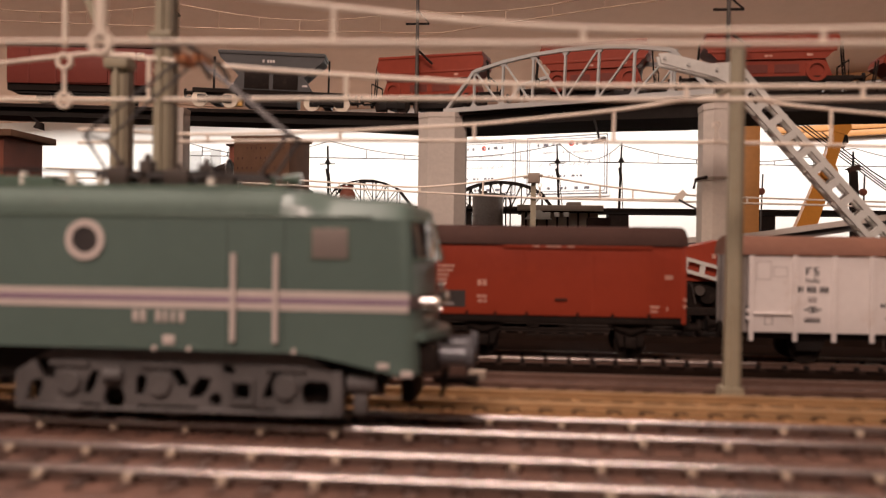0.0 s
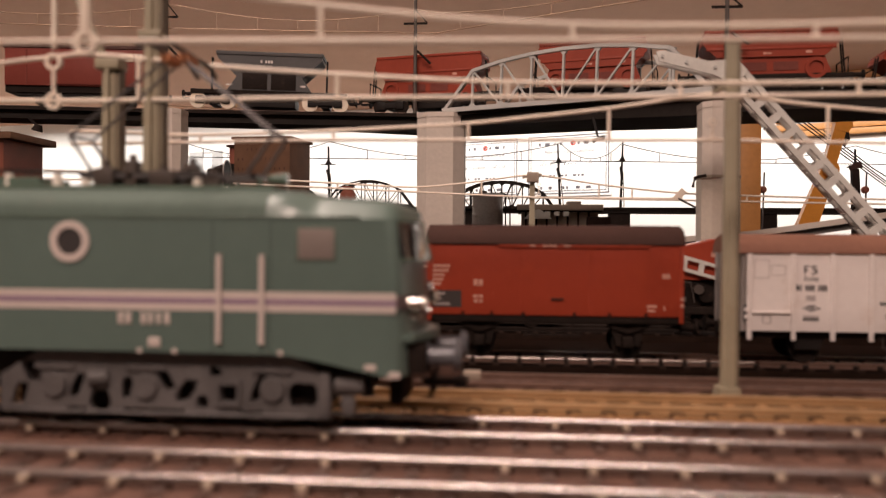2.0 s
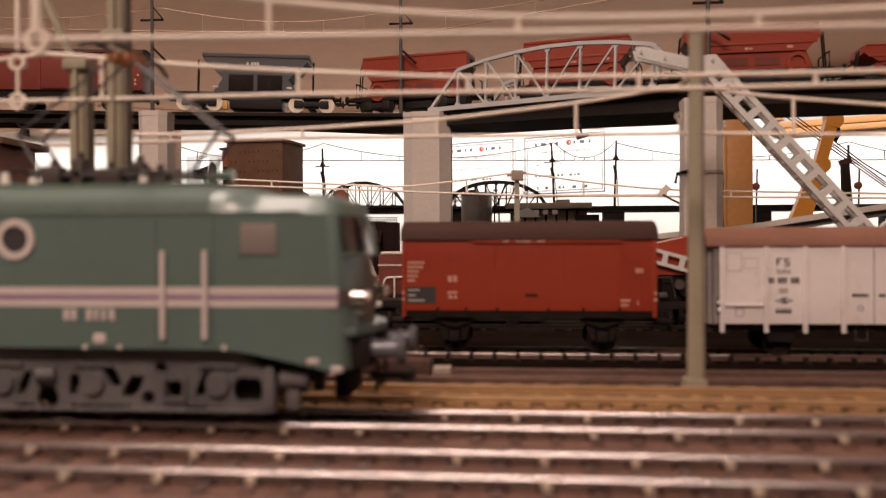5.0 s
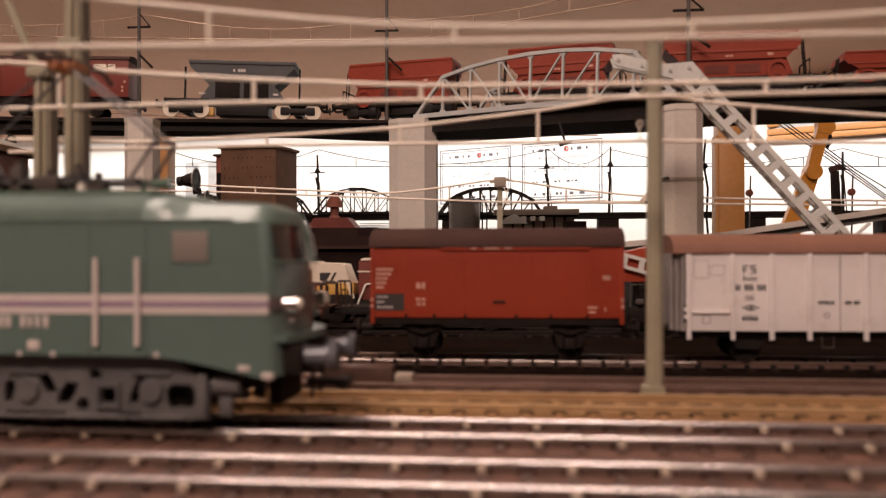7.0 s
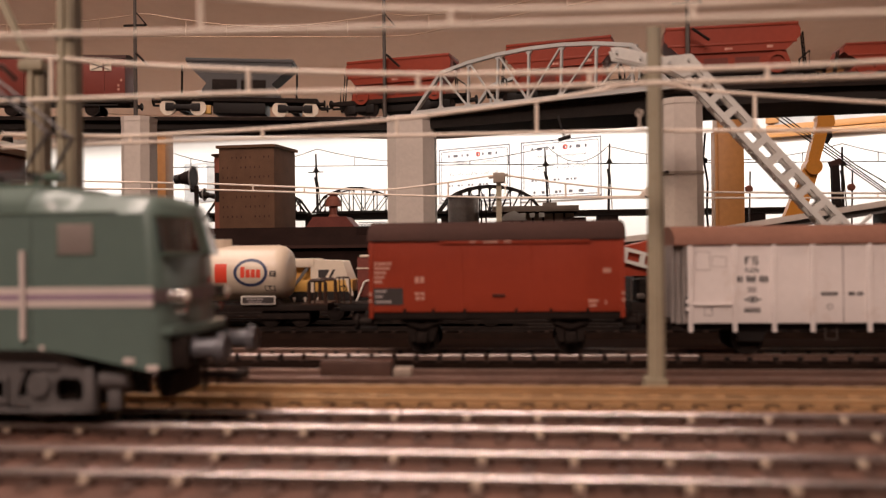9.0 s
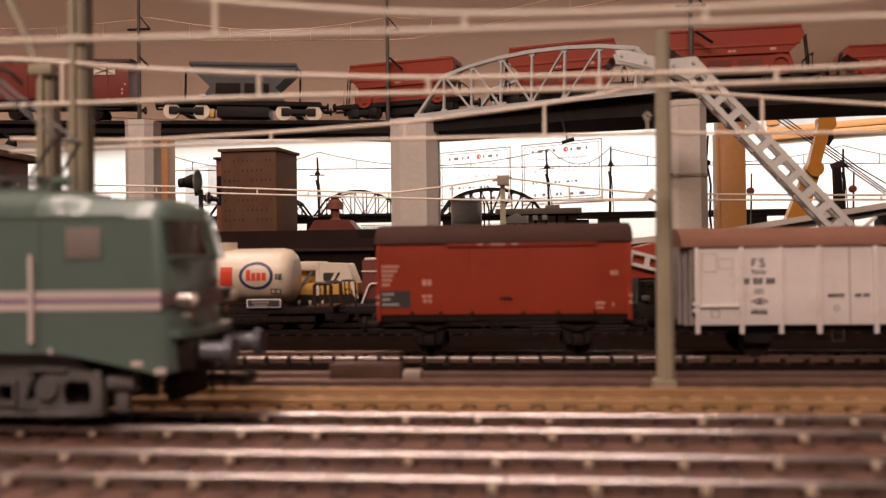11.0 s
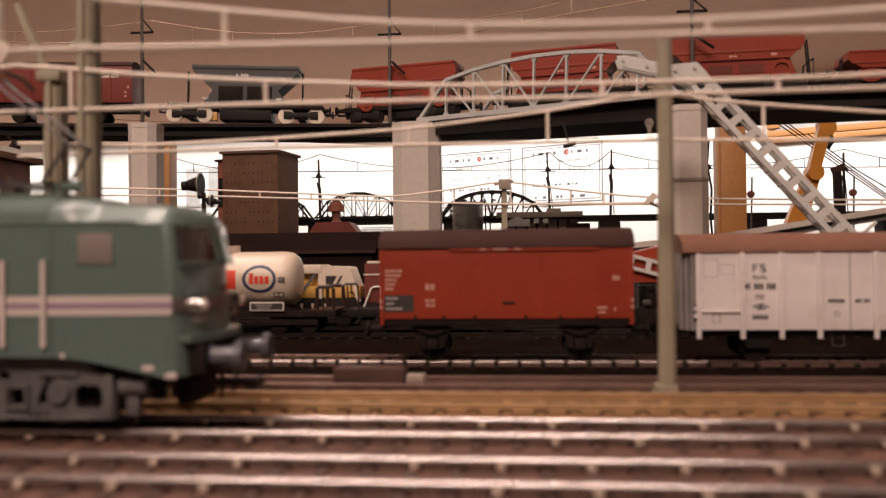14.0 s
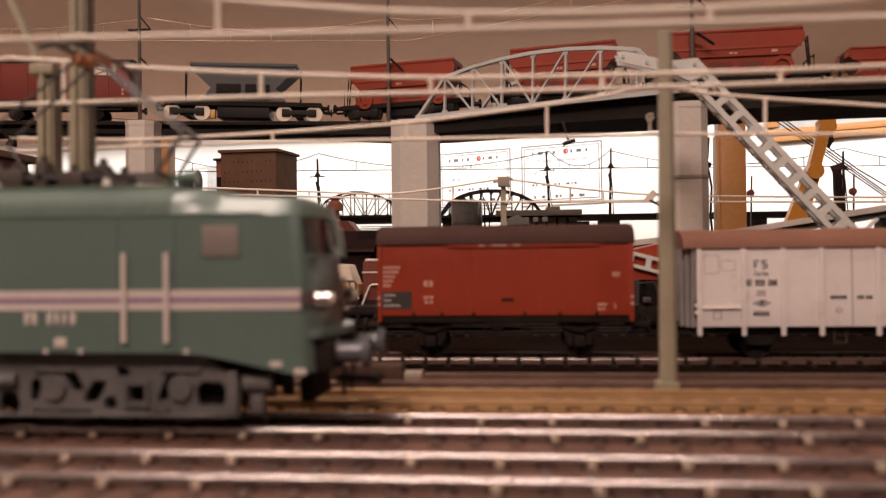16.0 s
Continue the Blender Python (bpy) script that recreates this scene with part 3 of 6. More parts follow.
    part("front_ledge", Mesh().prism([(-3, 16), (1.6, 15), (4.6, 9), (5.8, 0), (4.6, -9), (1.6, -15), (-3, -16)], 20.4, 22.0, "z"), M["green"], lo)
    part("nose_marker", Mesh().cyl((2.8, 0, 31.8), (4.2, 0, 31.8), 0.9, 12), M["chrome"], lo)
    part("coupling", Mesh().box(2, 11, -1.5, 1.5, 8.8, 10.4, 0.4).box(9.5, 12.5, -3.5, 3.5, 8.6, 10.6, 0.4), M["black"], lo)
    part("snow_plough", Mesh().box(-4.5, -1.5, -9, 9, 5.4, 11.0, 0.6), M["black_dust"], lo)
    part("underframe", Mesh().box(-196, -8, -11.5, 11.5, 9.5, 17.6), M["black"], lo)

    def frame_gap(x, z):
        """Openings of the cast side frame: slanted slots and crescents round each axle, square holes between."""
        for cx, cz, hw, hh, slant in SLOTS:
            if abs(z - cz) < hh and abs(x - cx - slant * (z - cz)) < hw * (1 - 0.3 * ((z - cz) / hh) ** 2):
                return True
        return z < 4.3 and 2.9 < z and (abs(x + 2) < 7 or abs(abs(x) - 20) < 2.5)

    # bogies: side frame with wheel cut-outs, axle boxes, springs
    for bx in (-54.5, -152.5):
        bg = part("bogie", Mesh().box(bx - 36, bx + 36, -10, 10, 4.5, 12.5, 0.5), M["black"], lo, "dark three-axle bogie")
        for sy in (-1, 1):
            f = Mesh()
            y0, y1 = sorted((sy * 12.4, sy * 14.0))
            step = 0.5
            for i in range(int(76 / step)):
                x = -38 + (i + 0.5) * step
                low = 2.2 + 0.9 * abs(math.sin(x * 0.125))
                high = 16.8 if abs(x) < 29 else 16.8 - (abs(x) - 29) * 0.62
                z, start = low, low
                while z < high:
                    gap = frame_gap(x, z)
                    if gap and start is not None:
                        if z - start > 0.1:
                            f.bar((bx + x - step / 2, (y0 + y1) / 2, (start + z) / 2), (bx + x + step / 2, (y0 + y1) / 2, (start + z) / 2), y1 - y0, z - start)
                        start = None
                    elif not gap and start is None:
                        start = z
                    z += 0.25
                if start is not None and high - start > 0.1:
                    f.bar((bx + x - step / 2, (y0 + y1) / 2, (start + high) / 2), (bx + x + step / 2, (y0 + y1) / 2, (start + high) / 2), y1 - y0, high - start)
            part("side_frame", f, M["bogie"], bg, "grey cast side frame")
            for ax in (-25, 0, 25):
                bo = -3.8 if ax == 0 else ax
                part("axle_box", Mesh().cyl((bx + bo, sy * 13.4, 9.2), (bx + bo, sy * 15.0, 9.2), 3.3, 20, 2.5), M["bogie"], bg)
                part("spring_hanger", Mesh().bar((bx + bo - 4.6, sy * 14.3, 13.4), (bx + bo + 4.6, sy * 14.3, 13.4), 1.0, 0.9, up=(0, 1, 0)), M["bogie"], bg)
                wl = Mesh().cyl((0, sy * 7.6, 0), (0, sy * 10.2, 0), 6.0, 28).cyl((0, sy * 10.2, 0), (0, sy * 11.0, 0), 1.8, 14)
                wh = part("wheel", wl, M["black_dust"], bg)
                wh.location = ((bx + ax) * 0.001, 0, 0.006)
                for k in range(6):
                    a = math.pi * k / 3
                    part("spoke", Mesh().bar((1.5 * math.cos(a), sy * 10.3, 1.5 * math.sin(a)), (5.0 * math.cos(a), sy * 10.3, 5.0 * math.sin(a)), 0.9, 0.5, up=(0, 1, 0)), M["black_dust"], wh)
                WHEELS.append((wh, bx + ax))
            part("sand_box", Mesh().cyl((bx + 38.8, sy * 12.0, 10.4), (bx + 45, sy * 12.0, 10.4), 2.4, 16).box(bx + 40, bx + 43, min(sy * 11, sy * 13), max(sy * 11, sy * 13), 3.6, 9.0, 0.5), M["bogie"], bg)
            part("end_post", Mesh().box(bx + 35.8, bx + 37.8, min(sy * 13.6, sy * 14.8), max(sy * 13.6, sy * 14.8), 3.2, 13.2, 0.3), M["bogie"], bg)
            part("square_cover", Mesh().box(bx + 12.3, bx + 17.9, min(sy * 13.6, sy * 14.8), max(sy * 13.6, sy * 14.8), 10.0, 10.8).box(bx + 12.3, bx + 17.9, min(sy * 13.6, sy * 14.8), max(sy * 13.6, sy * 14.8), 5.2, 6.0).box(bx + 12.3, bx + 13.1, min(sy * 13.6, sy * 14.8), max(sy * 13.6, sy * 14.8), 6.0, 10.0).box(bx + 17.1, bx + 17.9, min(sy * 13.6, sy * 14.8), max(sy * 13.6, sy * 14.8), 6.0, 10.0), M["bogie"], bg)
            part("brake_rod", Mesh().bar((bx - 33, sy * 14.4, 3.4), (bx + 33, sy * 14.4, 3.4), 0.9, round_=True), M["bogie"], bg)
            part("equaliser", Mesh().cyl((bx - 13.0, sy * 13.8, 11.0), (bx - 16.5, sy * 15.2, 11.0), 1.9, 16), M["bogie"], bg)
    # roof equipment
    for x in (-50, -77, -84, -96, -106, -113):
        ins = part("insulator", Mesh().cyl((x, -6, 53.9), (x, -6, 57.3), 1.25, 14, 0.9), M["insul"], lo, "white roof insulator")
    part("roof_cable", Mesh().tube([(-118, -6, 57.6), (-96, -6, 57.9), (-70, -6, 57.4), (-48, -6, 57.6)], 0.4, 6), M["black"], lo)
    part("roof_box", Mesh().box(-74, -62, -5, 7, 53.9, 57.5, 0.8).box(-60, -50, -3, 8, 53.9, 56.8, 0.8), M["panto"], lo)
    part("roof_grille", Mesh().box(-130, -88, -7, 7, 53.9, 56.4, 0.6), M["green_roof"], lo)
    part("whistle", Mesh().cyl((-36, -4, 53.5), (-36, -4, 56.6), 0.7, 10).cyl((-33.5, -5, 56), (-29, -5, 56), 0.9, 10, 1.5), M["green_roof"], lo)
    for x, y0, w, hgt in ((-72, -8, 5, 4.2), (-66, -7, 3, 6.0), (-58, -8, 6, 3.6), (-52, -6, 3, 5.2), (-46.5, -7, 4, 3.0)):
        part("roof_gear", Mesh().box(x - w / 2, x + w / 2, y0, y0 + 4, 53.6, 54.4 + hgt, 0.7).cyl((x, y0 + 2, 54.2 + hgt), (x, y0 + 2, 55.8 + hgt), 0.9, 12), M["box_grey"], lo)
    for px, lift in ((-57, 1.0), (-150, 0.25)):
        pg = part("pantograph", Mesh().box(px - 21, px + 21, -7, -5.8, 56.2, 57.2).box(px - 21, px + 21, 5.8, 7, 56.2, 57.2).box(px - 21, px - 19.8, -7, 7, 56.2, 57.2).box(px + 19.8, px + 21, -7, 7, 56.2, 57.2), M["panto"], lo, "grey diamond pantograph")
        zt, zm = 57.5 + 28 * lift, 57.5 + 8.8 * lift
        for sx in (-1, 1):
            for sy in (-1, 1):
                part("lower_arm", Mesh().bar((px + sx * 18.6, sy * 5.6, 57.4), (px + sx * 24.6, sy * 5.2, zm), 0.9, round_=True), M["panto"], pg)
                part("upper_arm", Mesh().bar((px + sx * 24.6, sy * 5.2, zm), (px + sx * 2.0, sy * 3.2, zt - 1.0), 0.7, round_=True), M["panto"], pg)
            part("cross_tie", Mesh().bar((px + sx * 24.6, -5.4, zm), (px + sx * 24.6, 5.4, zm), 0.8, round_=True), M["panto"], pg)
            part("pan_head", Mesh().tube([(px + sx * 2.4, -17, zt - 1.4), (px + sx * 2.4, -12, zt + 0.6), (px + sx * 2.4, 12, zt + 0.6), (px + sx * 2.4, 17, zt - 1.4)], 0.6, 6), M["panto"], pg)
            part("head_joint", Mesh().box(px + sx * 2.2 - 1.2, px + sx * 2.2 + 1.2, -3.6, 3.6, zt - 1.8, zt + 0.4, 0.4), M["rust"], pg, "rusty orange joint")
    return lo


LOCO = locomotive()


# ---- wagon parts ----
def wheelset(parent, x, r=5.6, y=0.0, z=5.0, material=None):
    w = part("wheelset", Mesh().cyl((x, y - 9.5, z + r - 5), (x, y + 9.5, z + r - 5), 1.0, 10), M["black"], parent)
    for sy in (-1, 1):
        part("wheel", Mesh().cyl((x, y + sy * 7.4, r), (x, y + sy * 9.8, r), r, 24).cyl((x, y + sy * 9.8, r), (x, y + sy * 10.2, r), r * 0.72, 20), material or M["black_dust"], w)
    return w


def buffers(parent, x, sx, z=12.0):
    for sy in (-1, 1):
        part("buffer", Mesh().cyl((x, sy * 10, z), (x + sx * 5, sy * 10, z), 1.5, 12).cyl((x + sx * 5, sy * 10, z), (x + sx * 6, sy * 10, z), 3.0, 16), M["black_dust"], parent)
    part("coupling", Mesh().box(min(x, x + sx * 9), max(x, x + sx * 9), -1.2, 1.2, 8.2, 9.6, 0.3), M["black"], parent)


def bars(parent, x, z, y, widths, h, gap, material, name="marking_bar"):
    """A line of unreadable lettering as one row of short bars."""
    for w in widths:
        if w > 0:
            part(name, Mesh().box(x, x + w, y - 0.06, y + 0.1, z, z + h), material, parent)
        x += abs(w) + gap


def roof_profile(w, z0, rise, n=10, over=0.8):
    return [(-(w + over) * math.cos(math.pi * i / n), z0 + rise * math.sin(math.pi * i / n) ** 0.85) for i in range(n + 1)]


def red_wagon():
    wg = thing("covered_wagon", mm(18, 298, 5), "orange-red covered freight wagon with a dark brown roof", "freight wagon")
    L, W = 46.0, 15.6
    part("body", Mesh().box(-L, L, -W, W, 16.0, 43.5, 0.3), M["red"], wg, "orange-red planked body")
    roof = roof_profile(W, 42.0, 7.2)
    part("roof", Mesh().prism(roof + [(W, 41.6), (-W, 41.6)], -L - 0.6, L + 0.6, "x"), M["red_roof"], wg, "dark brown arched roof")
    for i in range(1, 23):
        x = -L + i * 4
        part("plank_joint", Mesh().box(x - 0.06, x + 0.06, -W - 0.05, -W + 0.05, 17, 41.8), M["red"], wg)
    for x in (-45.4, 45.4):
        part("corner_post", Mesh().box(x - 0.8, x + 0.8, -W - 0.35, W + 0.35, 13.8, 42.4, 0.2), M["red"], wg)
    part("door_rail", Mesh().box(-20, 34, -W - 0.7, -W - 0.1, 40.7, 41.7, 0.15), M["red"], wg)
    for x in (-12, 13):
        part("door_edge", Mesh().box(x - 0.35, x + 0.35, -W - 0.3, -W + 0.1, 16.5, 41), M["red"], wg)
    part("door_handle", Mesh().box(-1, 3.5, -W - 0.6, -W, 21.6, 22.4, 0.2), M["red_roof"], wg)
    part("sole_bar", Mesh().box(-L, L, -W + 0.6, W - 0.6, 13.4, 16.0, 0.3), M["black_dust"], wg)
    for x in (-33, -22.5, -11, 7.5, 20, 33):
        part("bracket", Mesh().box(x - 0.5, x + 0.5, -W - 0.1, -W + 1.5, 13.6, 17.2), M["black_dust"], wg)
    y = -W - 0.05
    for k, w in enumerate((6.4, 5.8, 4.4, 3.8, 3.0)):
        bars(wg, -44.2, 33.2 - k * 1.65, y, (w,), 1.05, 0.3, M["mark"])
    part("label_panel", Mesh().box(-44.6, -33.6, y - 0.05, y + 0.1, 18.6, 24.8), M["plate"], wg, "black label panel")
    for k, w in enumerate((4.4, 3.0, 6.2)):
        bars(wg, -44.0, 23.2 - k * 1.9, y - 0.06, (w,), 0.8, 0.3, M["ink_grey"])
    bars(wg, -29.2, 26.6, y, (1.5, 1.5), 2.3, 0.4, M["mark"])
    bars(wg, -29.3, 22.2, y, (1.6, 1.7), 1.0, 0.3, M["mark"])
    bars(wg, -29.0, 20.4, y, (1.5, 1.2), 1.2, 0.5, M["mark"])
    bars(wg, 38.6, 29.8, y, (2.8,), 1.7, 0.3, M["mark"])
    bars(wg, 33.2, 19.4, y, (3.6,), 0.9, 0.3, M["mark"])
    bars(wg, 33.4, 17.8, y, (2.8,), 0.8, 0.3, M["mark"])
    bars(wg, 39.2, 18.4, y, (0.5,), 1.6, 0.3, M["mark"])
    bars(wg, -9, 41.0, y - 0.7, (2.2, -2, 5.4, -1.6, 2.6), 0.7, 0.3, M["mark"])
    for x in (-45.6, 45.6):
        for z in (20.2, 22.6):
            part("lamp_iron", Mesh().cyl((x, -W - 0.7, z), (x, -W, z), 0.65, 10), M["mark"], wg)
    for x in (-27, 27):
        wheelset(wg, x)
        part("axle_guard", Mesh().prism([(x - 7, 13.6), (x - 4, 5), (x - 2.4, 5), (x - 2.4, 9), (x + 2.4, 9), (x + 2.4, 5), (x + 4, 5), (x + 7, 13.6)], -12.6, -11.4), M["black_dust"], wg)
        part("leaf_spring", Mesh().prism([(x - 8, 12.2), (x, 9.6), (x + 8, 12.2), (x + 8, 12.9), (x, 11.4), (x - 8, 12.9)], -13.6, -12.0), M["black_dust"], wg)
        part("axle_box", Mesh().box(x - 2, x + 2, -14, -11.8, 4.6, 8.6, 0.4), M["black_dust"], wg)
    part("step_board", Mesh().box(-11, 10, -15.4, -13.4, 8.6, 9.4).box(-7.6, -6.8, -15, -14, 9, 14).box(6.6, 7.4, -15, -14, 9, 14), M["black_dust"], wg)
    buffers(wg, -46, -1)
    buffers(wg, 46, 1)
    return wg


red_wagon()


def white_wagon():
    wg = thing("refrigerator_wagon", mm(146, 298, 5), "white ribbed covered wagon with a red-brown roof and black lettering", "freight wagon")
    L, W = 60.0, 15.8
    part("body", Mesh().box(-L, L, -W, W, 11.7, 40.5, 0.2), M["white"], wg, "off-white boarded body")
    part("roof", Mesh().prism(roof_profile(W, 39.4, 7.0) + [(W, 39.0), (-W, 39.0)], -L - 4.5, L + 4.5, "x"), M["white_roof"], wg, "red-brown arched roof")
    for x in (-59.2, -44.0, -30.6, -17.6, 1.4, 20.4, 32.4, 45.2, 59.2):
        part("side_rib", Mesh().box(x - 0.85, x + 0.85, -W - 0.9, -W + 0.1, 8.6, 39.2, 0.2), M["white"], wg)
    for x in (-7.2,):
        part("door_gap", Mesh().box(x - 0.15, x + 0.15, -W - 0.12, -W + 0.1, 12, 38.8), M["ink_grey"], wg)
    for x in (-17.0, 0.8):
        for z in (13.5, 25.0, 36.5):
            part("hinge", Mesh().box(x - 0.9, x + 0.9, -W - 0.35, -W, z, z + 0.7, 0.1), M["white"], wg)
    part("ledge", Mesh().box(-58.3, -44.8, -W - 0.8, -W, 18.0, 18.7, 0.1), M["white"], wg)
    part("end_wall", Mesh().box(-L - 3.4, -L, -W + 3, W - 3, 11.2, 39.6, 0.3), M["ramp"], wg, "grey corrugated end wall")
    for x, yy in ((-L - 0.9, -W + 1.2), (-L - 2.7, -W + 2.4), (-L - 4.2, -W + 4.6), (-L - 4.2, -5), (-L - 4.2, 2), (-L - 4.2, 9)):
        part("end_rib", Mesh().cyl((x, yy, 11.6), (x, yy, 39.4), 1.05, 14), M["end_grey"], wg)
    part("lamp_bracket", Mesh().box(-L - 1.0, -L + 0.8, -W - 0.6, -W + 1, 15.3, 21.0, 0.2), M["ink"], wg)
    for z in (16.8, 19.4):
        part("lamp_iron", Mesh().cyl((-L - 0.2, -W - 1.2, z), (-L - 0.2, -W, z), 0.8, 10), M["white"], wg)
    y = -W - 0.08
    # outlined data panels
    for x0, x1, z0, z1, mt in ((-57.4, -52.2, 30.4, 37.0, "ink_pale"), (-51.6, -46.6, 31.4, 35.2, "ink_pale"), (-54.5, -51.5, 14.3, 17.3, "ink_grey")):
        t = 0.28
        part("panel_outline", Mesh().box(x0, x1, y, y + 0.1, z0, z0 + t).box(x0, x1, y, y + 0.1, z1 - t, z1).box(x0, x0 + t, y, y + 0.1, z0 + t, z1 - t).box(x1 - t, x1, y, y + 0.1, z0 + t, z1 - t), M[mt], wg)
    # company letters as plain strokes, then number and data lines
    for x0, arms in ((-40.3, ((0, 1.9), (1.25, 1.3))), (-37.6, ((0, 1.8), (1.25, 1.8), (2.45, 1.8)))):
        strokes = Mesh()
        for dz, w in arms:
            strokes.box(x0, x0 + w, y, y + 0.1, 34.6 - dz, 35.1 - dz)
        strokes.box(x0, x0 + 0.5, y, y + 0.1, 32.3 if len(arms) == 2 else 33.8, 34.6)
        if len(arms) == 3:
            strokes.box(x0 + 1.3, x0 + 1.8, y, y + 0.1, 32.6, 33.4)
        part("company_mark", strokes, M["ink"], wg)
    lettering("word", "Italia", 1.9, M["ink"], wg, -37.9, y, 30.4)
    bars(wg, -42.9, 26.1, y, (0.8, 0.55, -0.7, 0.8, 0.7, 0.8, -0.7, 0.55, 0.8, 0.8), 2.1, 0.35, M["ink"])
    bars(wg, -39.5, 22.5, y, (0.3, 0.8, 0.8, 0.3), 2.0, 0.3, M["ink_grey"])
    part("mark_oval", Mesh().ring((-38.3, 20.0), 0.6, 1.1, y, y + 0.1, 16).ring((-37.1, 20.0), 0.6, 1.1, y, y + 0.1, 16).box(-40.6, -39.6, y, y + 0.1, 19.7, 20.3).box(-35.8, -34.8, y, y + 0.1, 19.7, 20.3), M["ink"], wg)
    bars(wg, -40.6, 16.8, y, (5.4,), 0.45, 0.3, M["ink_grey"])
    bars(wg, -40.6, 15.5, y, (0.9, 0.9, 0.8, 0.9, 0.8), 1.1, 0.25, M["ink"])
    bars(wg, -14.6, 21.3, y, (1.0, 0.8, 0.9, 0.8, 0.9), 1.2, 0.25, M["ink"])
    bars(wg, -5.5, 21.3, y, (0.8, 1.0, -0.3, 0.9, 0.9), 1.2, 0.25, M["ink"])
    part("mark_circle", Mesh().ring((-11.7, 17.4), 0.7, 1.1, y, y + 0.1, 20), M["ink_grey"], wg)
    part("sole_bar", Mesh().box(-L, L, -W + 2.5, W - 2.5, 9.2, 11.2), M["black"], wg)
    for x in (-38, 38):
        wheelset(wg, x)
        part("axle_guard", Mesh().prism([(x - 7, 11), (x - 4, 5), (x + 4, 5), (x + 7, 11)], -12.6, -11.4), M["black"], wg)
    part("foot_hoop", Mesh().tube([(-13, -14.5, 10), (-13, -14.8, 6), (-9, -14.8, 6), (-9, -14.5, 10)], 0.25, 6), M["box_grey"], wg)
    buffers(wg, -63, -1)
    buffers(wg, 63, 1)
    return wg


white_wagon()


M["works_yellow"] = mat("works_yellow", (0.60, 0.34, 0.085), 0.45, size=6, var=0.12, bump=0.06)
M["brown_rail"] = mat("railing_brown", (0.035, 0.016, 0.010), 0.5, size=3, var=0.3, bump=0.15, spec=0.3)


# ---- tank wagon behind ----
def tank_wagon():
    wg = thing("tank_wagon", mm(-128, 411, 5), "cream tank wagon with an oval red and blue emblem", "freight wagon")
    r, zc = 14.6, 28.0
    rings = []
    for x, k in ((-50, 0.55), (-49, 0.8), (-46.5, 0.95), (-43, 1.0), (28, 1.0), (31.5, 0.95), (34, 0.8), (35, 0.55)):
        rings.append([(x, r * k * math.cos(2 * math.pi * i / 40), zc + r * k * math.sin(2 * math.pi * i / 40)) for i in range(40)])
    part("tank", Mesh().loft(rings), M["tank"], wg, "cream cylindrical tank barrel")
    part("dome", Mesh().cyl((-4, 0, zc + r - 1), (-4, 0, zc + r + 3.4), 6, 24), M["tank"], wg)

    def curved(x0, x1, z0, z1, out, n=6):
        m = Mesh()
        rr = []
        for i in range(n + 1):
            z = z0 + (z1 - z0) * i / n
            a = math.asin(max(-1, min(1, (z - zc) / r)))
            y = -math.cos(a) * (r + out)
            rr.append([(x0, y, zc + math.sin(a) * (r + out)), (x1, y, zc + math.sin(a) * (r + out)), (x1, y + 0.6, z), (x0, y + 0.6, z)])
        return m.loft(rr)

    def oval(cx, cz, a0, b0, a1, b1, out):
        m, n = Mesh(), 40
        o, i2, o2, i3 = [], [], [], []
        for k in range(n):
            t = 2 * math.pi * k / n
            for lst, a, b_, ex in ((o, a1, b1, out), (i2, a0, b0, out), (o2, a1, b1, -0.4), (i3, a0, b0, -0.4)):
                z = cz + b_ * math.sin(t)
                y = -math.sqrt(max(0.1, r * r - (z - zc) ** 2)) - ex
                lst.append(m.bm.verts.new((cx + a * math.cos(t), y, z)))
        for k in range(n):
            j = (k + 1) % n
            m.bm.faces.new((o[k], o[j], i2[j], i2[k]))
            m.bm.faces.new((o[k], o[j], o2[j], o2[k]))
            m.bm.faces.new((i2[k], i2[j], i3[j], i3[k]))
            m.bm.faces.new((o2[k], o2[j], i3[j], i3[k]))
        return m
    part("emblem_ring", oval(17, 28.4, 7.4, 5.7, 9.0, 7.2, 0.15), M["logo_blue"], wg, "dark blue oval ring")
    for k in range(4):
        part("emblem_mark", curved(11.7 + k * 2.75, 13.9 + k * 2.75, 25.9, 31.4 if k == 0 else 30.0, 0.12, 3), M["logo_red"], wg, "plain red shape inside the oval")
    part("red_panel", curved(-2, 4.4, 23.4, 33.0, 0.12), M["logo_red"], wg)
    for k in range(3):
        part("letter_bar", curved(27.0, 30.4, 26.4 + k * 1.1, 27.0 + k * 1.1, 0.1, 1), M["ink"], wg)
    part("letter_bar", curved(27.0, 27.6, 26.4, 29.2, 0.1, 2), M["ink"], wg)
    part("class_panel", curved(24.0, 29.4, 19.0, 21.6, 0.12, 2), M["ink"], wg)
    part("class_field", curved(24.4, 26.4, 19.4, 21.2, 0.2, 2), M["tank"], wg)
    part("class_field", curved(27.0, 29.0, 19.4, 21.2, 0.2, 2), M["tank"], wg)
    part("name_board", Mesh().box(12, 30, -14.6, -13.9, 12.0, 16.4, 0.1), M["insul"], wg, "black name board in a white frame")
    part("name_board_face", Mesh().box(12.6, 29.4, -14.75, -14.4, 12.5, 15.9), M["plate"], wg)
    bars(wg, 15, 14.4, -14.8, (1.4, 1.6, 1.2, 1.5, 1.3), 0.8, 0.4, M["ink_grey"])
    bars(wg, 16, 12.9, -14.8, (1.5, 1.3, 1.6, 1.2), 0.8, 0.4, M["ink_grey"])
    part("frame", Mesh().box(-54, 57, -13, 13, 8.6, 11.6, 0.3), M["black_dust"], wg)
